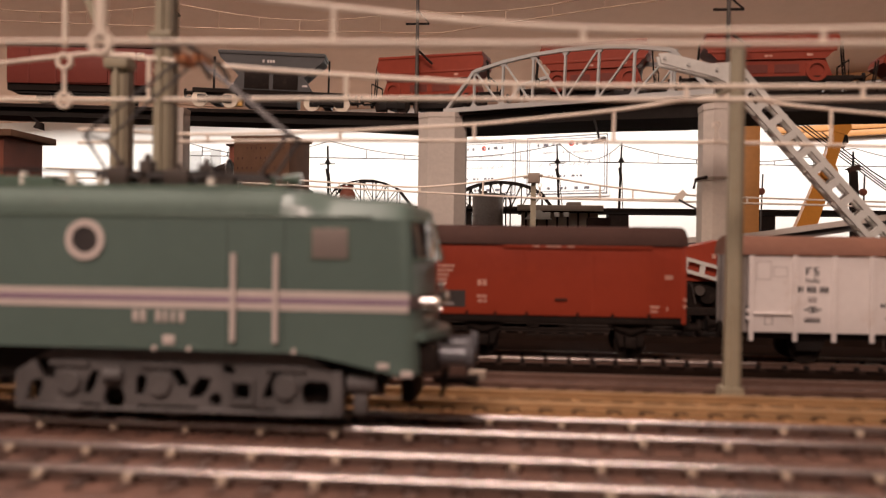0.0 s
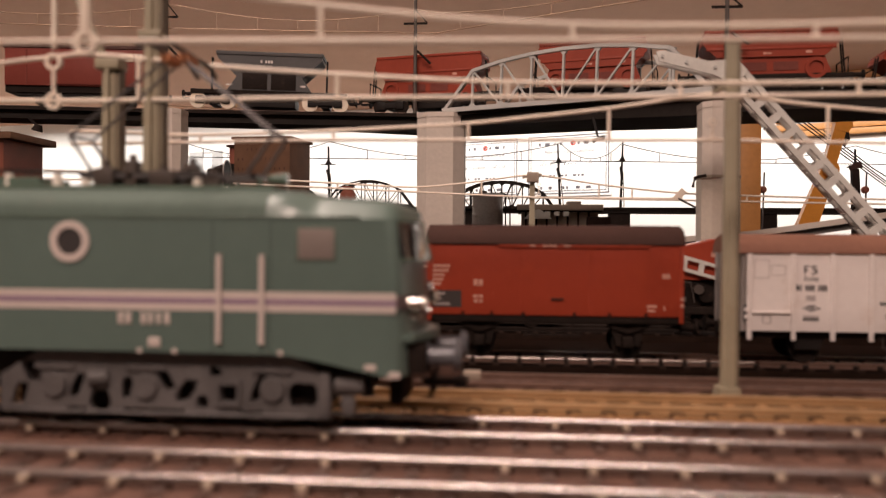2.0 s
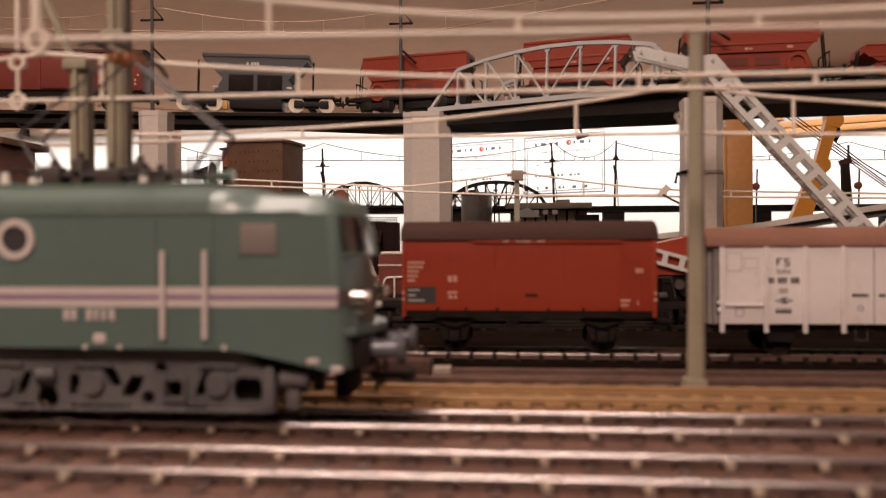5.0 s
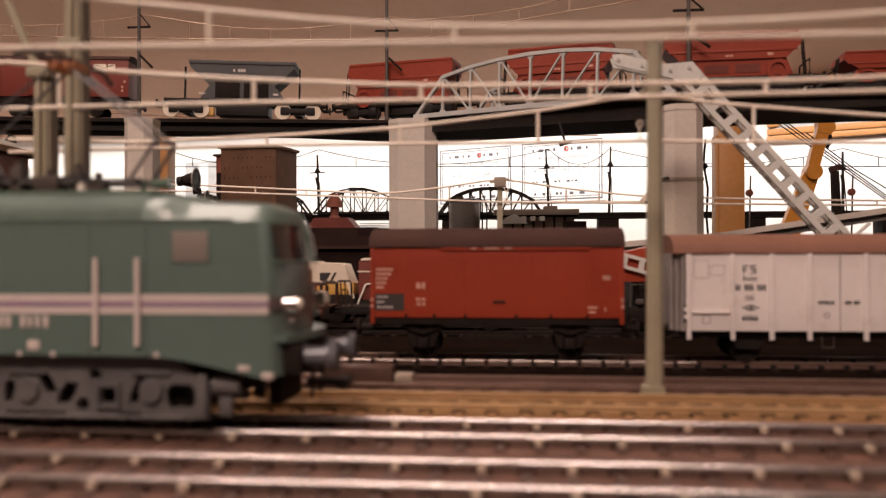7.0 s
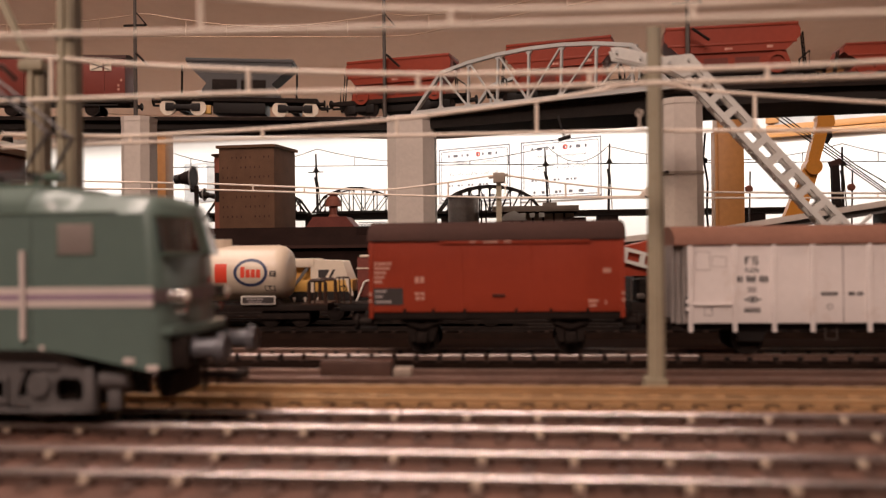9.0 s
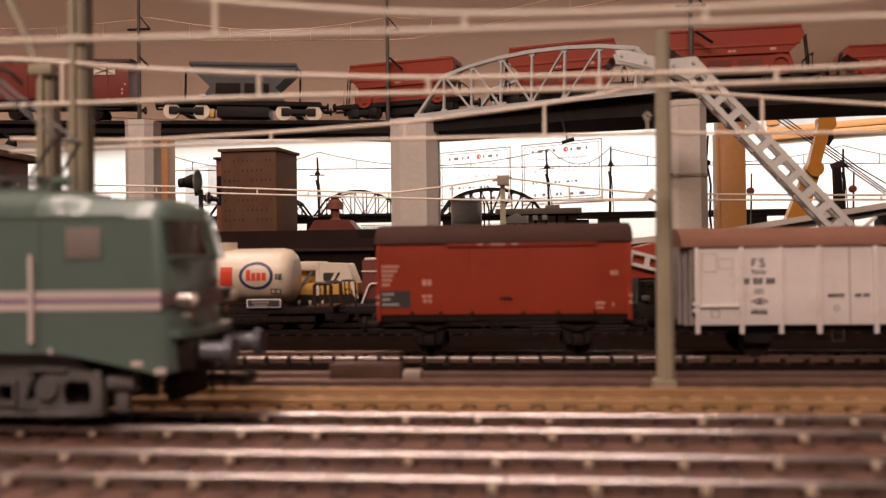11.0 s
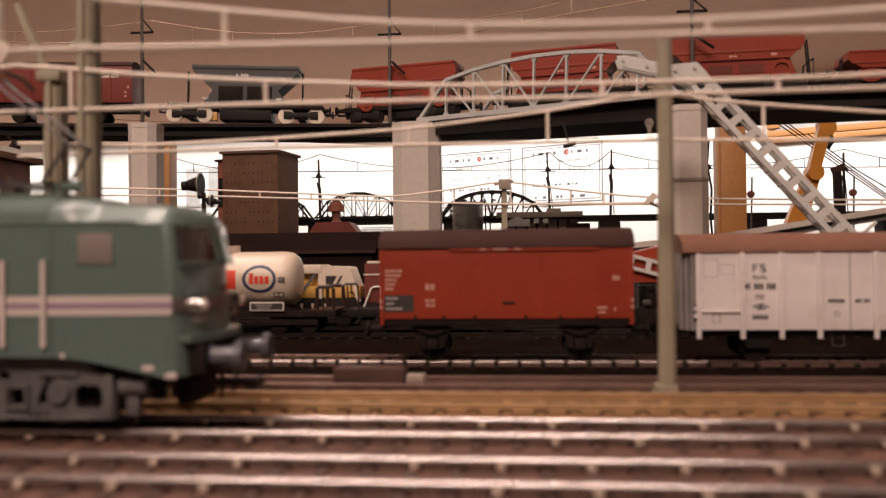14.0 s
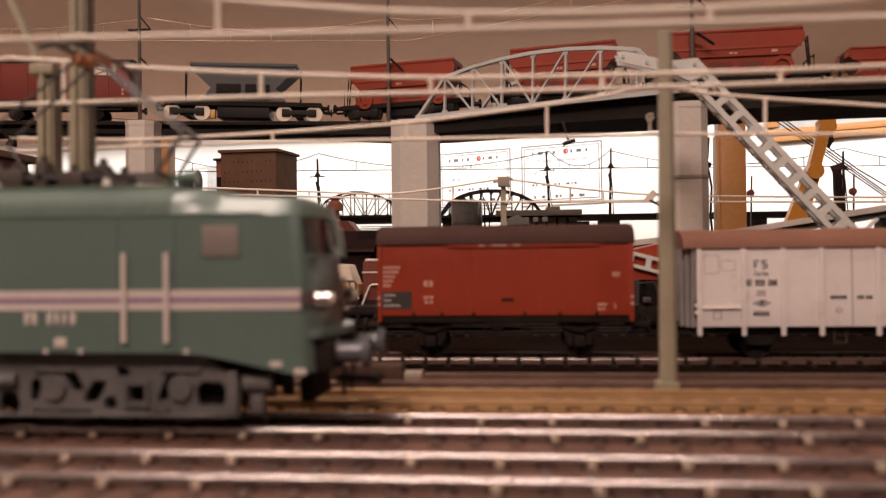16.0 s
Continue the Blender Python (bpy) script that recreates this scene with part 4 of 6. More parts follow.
    for x in (-32, 25):
        part("saddle", Mesh().prism([(x - 8, 11), (x - 4, 15), (x + 4, 15), (x + 8, 11)], -11, 11), M["black_dust"], wg)
    for x in (-32, 34):
        for dx in (-8, 8):
            wheelset(wg, x + dx, 5.2)
        part("bogie_frame", Mesh().box(x - 13, x + 13, -11.6, -10.4, 4.2, 7.4, 0.4), M["black_dust"], wg)
    # brakeman's platform with railings
    part("platform", Mesh().box(43, 57, -13, 13, 11.6, 12.4), M["brown_rail"], wg)
    for y in (-11.5, 11.5):
        part("railing", Mesh().tube([(46.9, y, 12), (46.9, y, 22.9), (47.8, y, 24.0), (54.6, y, 24.0), (55.5, y, 22.9), (55.5, y, 12)], 0.95, 8), M["brown_rail"], wg)
        part("railing_bar", Mesh().bar((49.8, y, 12), (49.8, y, 23.6), 0.8, round_=True), M["brown_rail"], wg)
    part("coupling", Mesh().box(57, 63, -1.2, 1.2, 8.2, 9.6, 0.3), M["black"], wg)
    return wg


tank_wagon()


def yellow_railcar():
    """Works vehicle with an off-white frame and yellow panels behind the tank wagon."""
    v = thing("works_trolley", mm(-93, 452, 5), "yellow and off-white works vehicle in shade", "rail vehicle")
    part("chassis", Mesh().box(-34, 27, -10.6, 10.6, 6, 16.4, 0.5), M["black"], v)
    for x in (-7.5, -1.2, 6.4, 11.0):
        part("valve", Mesh().cyl((x, -11.4, 12.5), (x, -10.5, 12.5), 0.9, 12).box(x - 0.5, x + 0.5, -11.2, -10.5, 8.6, 11.6, 0.1), M["ywhite"], v)
    part("lower_side", Mesh().box(-34, 26, -10.8, 10.8, 16.4, 23.0, 0.3), M["works_yellow"], v, "yellow lower side")
    part("panel", Mesh().box(-30, 3.6, -7, 7, 23, 30.4, 0.3), M["works_yellow"], v, "yellow panel behind the brace")
    part("roof", Mesh().box(-34, 4.2, -11.4, 11.4, 30.2, 35.2, 0.7), M["ywhite"], v, "off-white roof side")
    part("frame_post", Mesh().box(2.2, 4.4, -11.3, -9.4, 16, 30.4), M["ywhite"], v)
    part("frame_post", Mesh().box(-19.2, -17, -11.3, -9.4, 16, 30.4), M["ywhite"], v)
    part("brace", Mesh().bar((0.4, -11.0, 29.8), (-9.0, -11.0, 18.0), 1.8, 0.8, up=(0, 1, 0)), M["ramp"], v, "grey diagonal brace")
    part("cab", Mesh().prism([(4.2, 23), (24.0, 23), (20.2, 33.2), (19.4, 33.8), (4.2, 34.4)], -11.0, 11.0), M["ywhite"], v, "off-white sloping cab")
    part("window", Mesh().prism([(6.6, 24.2), (13.8, 24.2), (16.4, 28.8), (6.6, 28.8)], -11.25, -10.9), M["glass"], v)
    part("window_bar", Mesh().bar((11.4, -11.3, 23.9), (14.2, -11.3, 29.0), 1.5, 0.4, up=(0, 1, 0)), M["ywhite"], v)
    part("corner_post", Mesh().bar((20.0, -11.0, 33.2), (25.8, -11.0, 14.0), 2.0, 1.2, up=(0, 1, 0)), M["ywhite"], v)
    for x in (-18, 16):
        wheelset(v, x, 5)
    # flat wagon coupled to the tank wagon
    w = thing("flat_wagon", mm(-20, 411, 5), "dark flat wagon with a brown end railing", "freight wagon")
    part("frame", Mesh().box(-45, 46, -12, 12, 8.2, 11.4, 0.3), M["black"], w)
    part("platform", Mesh().box(-48, 40, -12, 12, 11.4, 12.2), M["black"], w)
    part("railing", Mesh().tube([(-46.2, -11.4, 12), (-47.2, -11.4, 24.6), (-46.4, -11.4, 25.5), (-40.6, -11.4, 25.5), (-39.8, -11.4, 24.6), (-39.2, -11.4, 12)], 0.55, 8), M["brown_rail"], w)
    for x in (-45, -42.8):
        part("railing_bar", Mesh().bar((x, -11.4, 12), (x - 0.3, -11.4, 25.3), 0.7, round_=True), M["brown_rail"], w)
    part("hand_wheel", Mesh().ring((-43.5, 19.5), 1.4, 2.0, -10.8, -10.2, 16), M["black"], w)
    for x in (-34, 32):
        wheelset(w, x, 5)
    # dark red shunter next to it
    s = thing("shunting_engine", mm(-22, 452, 5), "dark red shunting engine half hidden by the red wagon", "locomotive")
    part("hood", Mesh().box(-42.5, 30, -10, 10, 13, 36, 1.5), M["house"], s)
    part("hood_line", Mesh().box(-42.7, 30.2, -10.3, 10.3, 29.0, 29.8), M["ywhite"], s)
    part("roof", Mesh().box(-41, 31, -10.4, 10.4, 35.4, 37, 0.9), M["ywhite"], s, "pale roof edge")
    part("chassis", Mesh().box(-43, 32, -10.6, 10.6, 6, 13, 0.4), M["black"], s)
    part("handrail", Mesh().tube([(-43, -11, 10), (-38.2, -11.4, 21.6), (-37, -11.4, 22.4), (-28, -11.4, 22.8)], 0.55, 6), M["insul"], s)
    part("handrail", Mesh().tube([(-33, -11.2, 10), (-33, -11.4, 22.5)], 0.5, 6), M["insul"], s)
    for x in (-26, 16):
        wheelset(s, x, 5)


yellow_railcar()
# black rails and dark bed again colour in the shade
track(452.0, -420, 460, M["black_dust"], M["sleeper_shaded"], M["ballast_shaded"], "shaded model track with works vehicles", step=10)


# ---- railway crane with its long boom ----
def crane_wagon():
    c = thing("railway_crane", mm(160, 411, 5), "red railway crane with a long silver-grey boom", "crane wagon")
    part("deck", Mesh().box(-78, 80, -13, 13, 8, 12, 0.5), M["black_dust"], c)
    part("cab", Mesh().prism([(-84, 25.2), (-10, 25.2), (-10, 46), (-55, 45.8), (-84, 39.2)], -12.6, 12.6), M["red"], c, "red crane house")
    part("machinery", Mesh().box(-46, -22, -14, 12, 12, 24.8, 0.5).box(-74, -50, -11, 11, 12, 24.6, 0.8).cyl((-62, -14, 18), (-62, -11, 18), 4, 16).cyl((-34, -16, 18), (-34, -13, 18), 5, 16), M["black_dust"], c)
    jib = Mesh()
    for dz in (-3.0, 3.0):
        jib.bar((-92, -14.4, 38.7 + dz), (-56, -14.4, 28.6 + dz), 1.7, 1.2, up=(0, 1, 0))
    for k in range(5):
        x = -90 + k * 8.2
        z = 38.7 - (x + 92) * 0.2806
        jib.bar((x, -14.4, z - 3.4), (x + 1.2, -14.4, z + 3.4), 2.6, 1.1, up=(0, 1, 0))
    part("counter_jib", jib, M["boom"], c, "silver-grey jib plate with rounded holes")
    part("motor", Mesh().box(-76, -72, -15.4, -13, 14.0, 16.6, 0.6).cyl((-66, -15.4, 20.5), (-66, -13, 20.5), 2.4, 16), M["box_grey"], c)
    part("pipe", Mesh().tube([(-78.5, -14.6, 13), (-78.5, -14.6, 23.6), (-70, -14.6, 24.2), (-68, -14.6, 14)], 0.4, 6), M["box_grey"], c)
    for x in (-60, -46, 46, 60):
        wheelset(c, x, 5)
    bars(c, -60, 36.5, -13.1, (2, 2, 1.6), 2.4, 0.6, M["mark"])
    # boom from its foot up to the elbow, then the head
    foot, elbow = Vector((50, 0, 19)), Vector((-46, 0, 128))
    d = (elbow - foot).normalized()
    n = Vector((d.z, 0, -d.x))
    if n.z < 0:
        n = -n
    half = 5.4
    for sy in (-3.5, 3.5):
        plate = Mesh()
        for s in (-1, 1):
            a, b_ = foot + n * s * (half - 1.4), elbow + n * s * (half - 1.4)
            plate.bar((a.x, sy, a.z), (b_.x, sy, b_.z), 2.8, 1.6, up=(0, 1, 0))
        length = (elbow - foot).length
        k, step = 0, 10.6
        while k * step < length:
            p = foot + d * (k * step)
            a, b_ = p - n * half, p + n * half
            plate.bar((a.x, sy, a.z), (b_.x, sy, b_.z), 3.6, 1.5, up=(0, 1, 0))
            k += 1
        part("boom_plate", plate, M["boom"], c, "silver-grey boom side with oval openings")
    for k in range(1, int((elbow - foot).length / 9.6)):
        p = foot + d * (k * 9.6)
        for s in (-1, 1):
            q = p + n * s * half
            part("lacing_bar", Mesh().bar((q.x, -3, q.z), (q.x, 3, q.z), 1.2), M["boom"], c)
    for sy in (-5.0, 3.0):
        part("boom_head", Mesh().prism([(-86, 140.5), (-84.5, 135.4), (-58, 128.5), (-50, 124.5), (-42.5, 127.5), (-41, 130.5), (-46, 136.2), (-60, 135.2), (-82, 140.8)], sy, sy + 1.4), M["boom"], c)
    for x, z in ((-83, 138), (-57, 132), (-47.5, 133), (-71, 134.6)):
        part("rivet", Mesh().cyl((x, -5.8, z), (x, -4.8, z), 0.9, 10), M["truss"], c)
    part("boom_bracket", Mesh().bar((30, -3, 45), (40, -3, 54), 2.6, 1.2), M["boom"], c)
    return c


crane_wagon()


# ---- piers ----
def pier(x, y, z1, w, dep, collar=0.0):
    p = thing("viaduct_pier", mm(x, y, 0), "grey concrete viaduct pier with chamfered corners", "pier", "viaduct piers")
    c = w * 0.22
    prof = [(-w / 2 + c, -dep / 2), (w / 2 - c, -dep / 2), (w / 2, -dep / 2 + c), (w / 2, dep / 2 - c), (w / 2 - c, dep / 2), (-w / 2 + c, dep / 2), (-w / 2, dep / 2 - c), (-w / 2, -dep / 2 + c)]
    part("shaft", Mesh().prism(prof, 0, z1, "z"), M["concrete"], p)
    part("cap", Mesh().prism([(a * 1.02, b_ * 1.02) for a, b_ in prof], z1 - 3, z1 + 0.5, "z"), M["concrete"], p)
    part("foot", Mesh().prism([(a * 1.15, b_ * 1.15) for a, b_ in prof], 0, 5, "z"), M["concrete"], p)
    if collar:
        part("collar", Mesh().prism([(a * 1.05, b_ * 1.05) for a, b_ in prof], collar - 1.2, collar + 0.6, "z"), M["collar"], p, "thin dark strap round the shaft")
        part("strap_hook", Mesh().tube([(-w * 0.45, -dep * 0.55, collar), (-w * 0.75, -dep * 0.6, collar - 1.5), (-w * 0.8, -dep * 0.6, collar - 7)], 1.0, 8), M["black_dust"], p, "small dark hook on the strap")
        part("lower_shaft", Mesh().prism([(a * 1.02, b_ * 1.02) for a, b_ in prof], 5, collar - 2, "z"), M["pier_tan"], p, "tan lower shaft")
    return p


pier(-53, 601, 144.5, 35.5, 32)
pier(123, 482, 131, 22, 24, 88)
pier(-246, 556, 142, 21, 22)
pier(330, 490, 127, 24, 24)


# ---- viaduct deck ----
EDGE = [(-700, 540, 150, 141), (-420, 556, 149, 140), (-270, 578, 148, 139), (-150, 592, 147.2, 137.5), (-60, 600, 146.5, 136.5), (-20, 575, 145.5, 134), (60, 522, 142.5, 130), (117, 484, 139.5, 126), (150, 471, 138, 127), (240, 463, 137, 127.5), (420, 463, 136, 127.5), (700, 480, 135, 127)]


def edge_at(x):
    for a, b_ in zip(EDGE, EDGE[1:]):
        if a[0] <= x <= b_[0]:
            k = (x - a[0]) / (b_[0] - a[0])
            return [a[i] + (b_[i] - a[i]) * k for i in range(1, 4)]
    return EDGE[-1][1:]


def viaduct():
    v = thing("viaduct_deck", Matrix(), "black girder viaduct deck in a gentle curve", "viaduct", kind="structure")
    xs = sorted(set([e[0] for e in EDGE] + list(range(-690, 700, 30))))
    rings, slab = [], []
    for x in xs:
        y, zt, zb = edge_at(x)
        deep = 36 + 26 * max(0.0, min(1.0, (x + 150) / 100))      # single track, widening towards the bridge
        rings.append([(x, y + 4, zb), (x, y + 4, zt - 3), (x, y + deep, zt - 3), (x, y + deep, zb)])
        slab.append([(x, y, zt - 3), (x, y, zt - 0.4), (x, y + deep + 4, zt - 0.4), (x, y + deep + 4, zt - 3)])
    part("girder", Mesh().loft(rings), M["girder"], v)
    part("deck_slab", Mesh().loft(slab), M["black_dust"], v)
    for off in (14, 30.5):
        part("rail", Mesh().tube([(x, edge_at(x)[0] + off, edge_at(x)[1] + 1.4) for x in xs], 0.7, 6), M["rail_brown"], v)
    me = Mesh().box(-1.3, 1.3, -13, 13, -0.4, 0.9).done("sleeper")
    me.materials.append(M["sleeper"])
    for i in range(70):
        x = -410 + i * 11
        y, zt, _ = edge_at(x)
        s = part("sleeper", me, M["sleeper"], v)
        s.location = (x * 0.001, (y + 22) * 0.001, zt * 0.001)
    return v


viaduct()
lamp = thing("hanging_lamp", mm(56, 526, 126.2), "small black lamp hanging under the viaduct girder", "lamp")
part("stem", Mesh().bar((-3, 0, 5), (0.5, 0, -8), 1.4), M["black"], lamp)
part("shade", Mesh().bar((-3, 0, -10.6), (5, 0, -8.2), 2.6, round_=True, seg=12), M["black"], lamp)


bl = thing("hanging_lamp", mm(-352, 568, 139.2), "small black lamp on a bracket under the viaduct", "lamp")
part("bracket", Mesh().bar((-9, 0, 0), (-2, 0, -6), 1.4).bar((-9, 0, 0), (6, 0, 0), 1.2), M["black"], bl)
part("shade", Mesh().cyl((-3, 0, -9.5), (-1.5, 0, -4.5), 4.2, 16, 2.6), M["black_dust"], bl)


def truss(name, m, length, heights, material, w, back, label, group=""):
    """Arched bow-string truss along local x, two side frames back mm apart."""
    t = thing(name, m, label, "bridge", group)
    n = len(heights) - 1
    for y in (0, back):
        top = [(length * i / n, y, h) for i, h in enumerate(heights)]
        part("lower_chord", Mesh().box(-2, length + 2, y - w, y + w, -w * 1.3, w * 0.9), material, t)
        for a, b_ in zip(top, top[1:]):
            part("arch_chord", Mesh().bar(a, b_, w * 1.6, w * 1.9, up=(0, 1, 0)), material, t)
        for i in range(1, n):
            x, _, h = top[i]
            part("vertical", Mesh().bar((x, y, 0), (x, y, h), w * 0.95, w * 1.2, up=(0, 1, 0)), material, t)
            g = w * 2.2
            part("gusset", Mesh().prism([(x - g, h), (x + g, h), (x + g * 0.5, h - g), (x - g * 0.5, h - g)], y - w * 0.5, y + w * 0.5), material, t)
            part("gusset", Mesh().prism([(x - g, 0.5), (x + g, 0.5), (x + g * 0.4, g), (x - g * 0.4, g)], y - w * 0.5, y + w * 0.5), material, t)
        for i in range(1, n - 1):
            a, b_ = (top[i], (top[i + 1][0], y, 0)) if i < n / 2 else ((top[i][0], y, 0), top[i + 1])
            part("diagonal", Mesh().bar(a, b_, w * 0.75, w * 0.9, up=(0, 1, 0)), material, t)
    for i in range(1, n):
        if heights[i] > 20 and back < 40:
            part("cross_tie", Mesh().bar((length * i / n, 0, heights[i]), (length * i / n, back, heights[i]), w), material, t)
    return t


H8 = [0, 27, 31.5, 34, 34.8, 34, 31.5, 27, 0]
truss("arch_bridge", mm(-50, 594, 147.5, 0, 2.0, -33.8), 202, H8, M["truss"], 1.5, 62, "light grey arched truss bridge carrying hopper wagons")


# ---- trains on the viaduct ----
def on_deck(x, dz=1.9):
    y, zt, _ = edge_at(x)
    y2 = edge_at(x + 5)[0]
    return mm(x, y + 22, zt + dz, 0, 0, math.degrees(math.atan2(y2 - y, 5)))


def bogie_pair(v, xs, mt=None, r=5.4, d=9):
    for x in xs:
        bg = part("bogie", Mesh().box(x - 12, x + 12, -9.6, -8.2, 3.6, 6.6, 0.4).box(x - 3, x + 3, -10.2, 8, 3.0, 7.4, 0.4), M["black"], v)
        for dx in (-d, d):
            part("wheel", Mesh().cyl((x + dx, -8.2, r), (x + dx, -10.4, r), r, 26), mt or M["black_dust"], bg)
            part("axle_box", Mesh().box(x + dx * 0.86 - 3.4, x + dx * 0.86 + 3.4, -11.6, -10.2, r - 2.6, r + 3.4, 0.8), M["black"], bg)
        part("side_frame", Mesh().box(x - d * 0.86, x + d * 0.86, -11.4, -10.2, r - 1.4, r + 2.4, 0.4), M["black"], bg)


def grey_hopper(m):
    v = thing("hopper_wagon", m, "dark grey bogie hopper wagon with cream-rimmed wheels", "freight wagon", "trains on the viaduct")
    body = [(-40, 42), (40, 42), (40, 39), (25, 25), (32, 14.6), (-32, 14.6), (-25, 25), (-40, 39)]
    part("hopper", Mesh().prism(body, -12, 12), M["grey"], v, "dark grey hopper body with sloping ends")
    part("top_rim", Mesh().box(-41, 41, -12.6, 12.6, 41.4, 44.2, 0.3), M["grey"], v)
    for x in (-11, 11):
        part("discharge_door", Mesh().box(x - 9.5, x + 9.5, -12.4, -11.6, 15.4, 28, 0.2), M["black_dust"], v)
    for x in (-44, 44):
        part("end_post", Mesh().bar((x, -10, 13), (x, -10, 39), 1.4), M["black_dust"], v)
    part("frame", Mesh().box(-60, 60, -11.5, 11.5, 11.2, 14.6, 0.3), M["black_dust"], v)
    part("centre_box", Mesh().box(-20, 20, -10, 10, 2.4, 11.4, 0.4), M["black"], v)
    bars(v, -7, 35.6, -12.1, (1.4, -1, 1.5, 1.5, 1.5), 2.2, 0.6, M["ink_pale"])
    bars(v, -37, 18, -12.1, (-4, 2.4, 2.0), 1.0, 0.3, M["ink_pale"])
    bars(v, 24, 18, -12.1, (1, 2.6), 1.4, 0.3, M["ink_pale"])
    bogie_pair(v, (-43, 43), M["ywhite"], 6.2, 11.5)
    part("brake_box", Mesh().box(-27, -22, -9, -4, 2.0, 8.6, 0.3), M["works_yellow"], v, "small yellow box under the frame")
    buffers(v, -60, -1, 10.5)
    buffers(v, 60, 1, 10.5)
    return v


def red_hopper(m, half=42.0):
    v = thing("hopper_wagon", m, "red bulk hopper wagon with curved openings", "freight wagon", "trains on the viaduct")
    part("hopper", Mesh().prism([(-half, 34), (-half + 2, 38), (half - 2, 38), (half, 34), (half, 30), (half - 8, 22), (-half + 8, 22), (-half, 30)], -12.5, 12.5), M["hred"], v)
    part("lower_hopper", Mesh().prism([(-half + 8, 22), (half - 8, 22), (half - 4, 12), (-half + 4, 12)], -11.2, 11.2), M["hred"], v)
    part("top_edge", Mesh().box(-half + 1, half - 1, -13, 13, 36.6, 38.4, 0.4), M["hred"], v)
    part("waist_bar", Mesh().box(-half + 2, half - 2, -12.9, -12.2, 26.2, 27.6, 0.2), M["hred"], v)
    for x in (-half + 13, half - 13):
        part("arched_plate", Mesh().ring((x, 15), 4.2, 6.4, -12.4, -11.0, 24), M["hred"], v)
    for x in (-9, 9):
        part("chute_window", Mesh().box(x - 7, x + 7, -11.6, -11.0, 14, 19), M["house"], v)
    part("frame", Mesh().box(-half - 8, half + 8, -11.5, 11.5, 8.8, 12, 0.3), M["black_dust"], v)
    for x in (-half - 5, half + 5):
        part("railing", Mesh().tube([(x, -11, 12), (x, -11, 21), (x, 11, 21), (x, 11, 12)], 0.5, 6), M["black_dust"], v)
        part("ladder", Mesh().bar((x * 0.97, -9, 12), (x * 0.93, -9, 33), 0.8).bar((x * 0.97, -5, 12), (x * 0.93, -5, 33), 0.8), M["black_dust"], v)
    part("brake_gear", Mesh().box(-14, 14, -9, 9, 3, 8.8, 0.5), M["black"], v)
    bars(v, -4, 23.4, -12.6, (2, 2), 1.2, 0.5, M["mark"])
    bars(v, 20, 23.6, -12.6, (3.4,), 1.6, 0.5, M["mark"])
    bogie_pair(v, (-half + 12, half - 12))
    buffers(v, -half - 8, -1, 10.5)
    buffers(v, half + 8, 1, 10.5)
    return v


def red_boxcar(m):
    v = thing("boxcar", m, "oxide-red covered wagon on the viaduct", "freight wagon", "trains on the viaduct")
    part("body", Mesh().box(-56, 56, -13, 13, 15, 44, 0.4), M["hred2"], v)
    part("roof", Mesh().prism(roof_profile(13, 43.6, 4.5) + [(13, 43.2), (-13, 43.2)], -57, 57, "x"), M["red_roof"], v)
    for x in (-40, -20, 0, 20, 40):
        part("side_rib", Mesh().box(x - 0.6, x + 0.6, -13.6, -12.9, 15.2, 43), M["hred2"], v)
    part("label", Mesh().box(30, 46, -13.5, -13, 34, 40), M["ywhite"], v)
    part("door", Mesh().box(-19, 19, -14.0, -13.0, 16, 42, 0.4), M["hred2"], v)
    part("step_rail", Mesh().box(-50, 50, -12.2, -11.6, 7.6, 8.6), M["black"], v)
    for x, z in ((50.5, 22), (50.5, 19), (52.5, 26)):
        part("small_mark", Mesh().box(x, x + 1.4, -13.5, -13, z, z + 1.6), M["mark"], v)
    part("label_cross", Mesh().bar((31, -13.7, 34.6), (45, -13.7, 39.4), 0.5).bar((31, -13.7, 39.4), (45, -13.7, 34.6), 0.5), M["ink"], v)
    part("frame", Mesh().box(-56, 56, -11.5, 11.5, 10, 15), M["black_dust"], v)
    for x in (-30, 30):
        wheelset(v, x, 5.4)
    buffers(v, 56, 1, 10.5)
    return v


grey_hopper(on_deck(-188) @ pose(0, 0, 0, 0, 1.4, 0))
red_hopper(mm(-62, 618, 148.2, 0, 0, -13) @ Matrix.Diagonal((1, 1, 1.15, 1)), 43)
red_hopper(mm(58, 574, 146.2, 0, 0, -14) @ Matrix.Diagonal((1, 1, 1.15, 1)), 38)
red_hopper(mm(155, 500, 138.5, 0, 0, -4), 39)
red_hopper(mm(258, 490, 138.0, 0, 0, -3) @ Matrix.Diagonal((1, 1, 0.62, 1)), 42)
red_boxcar(on_deck(-329))


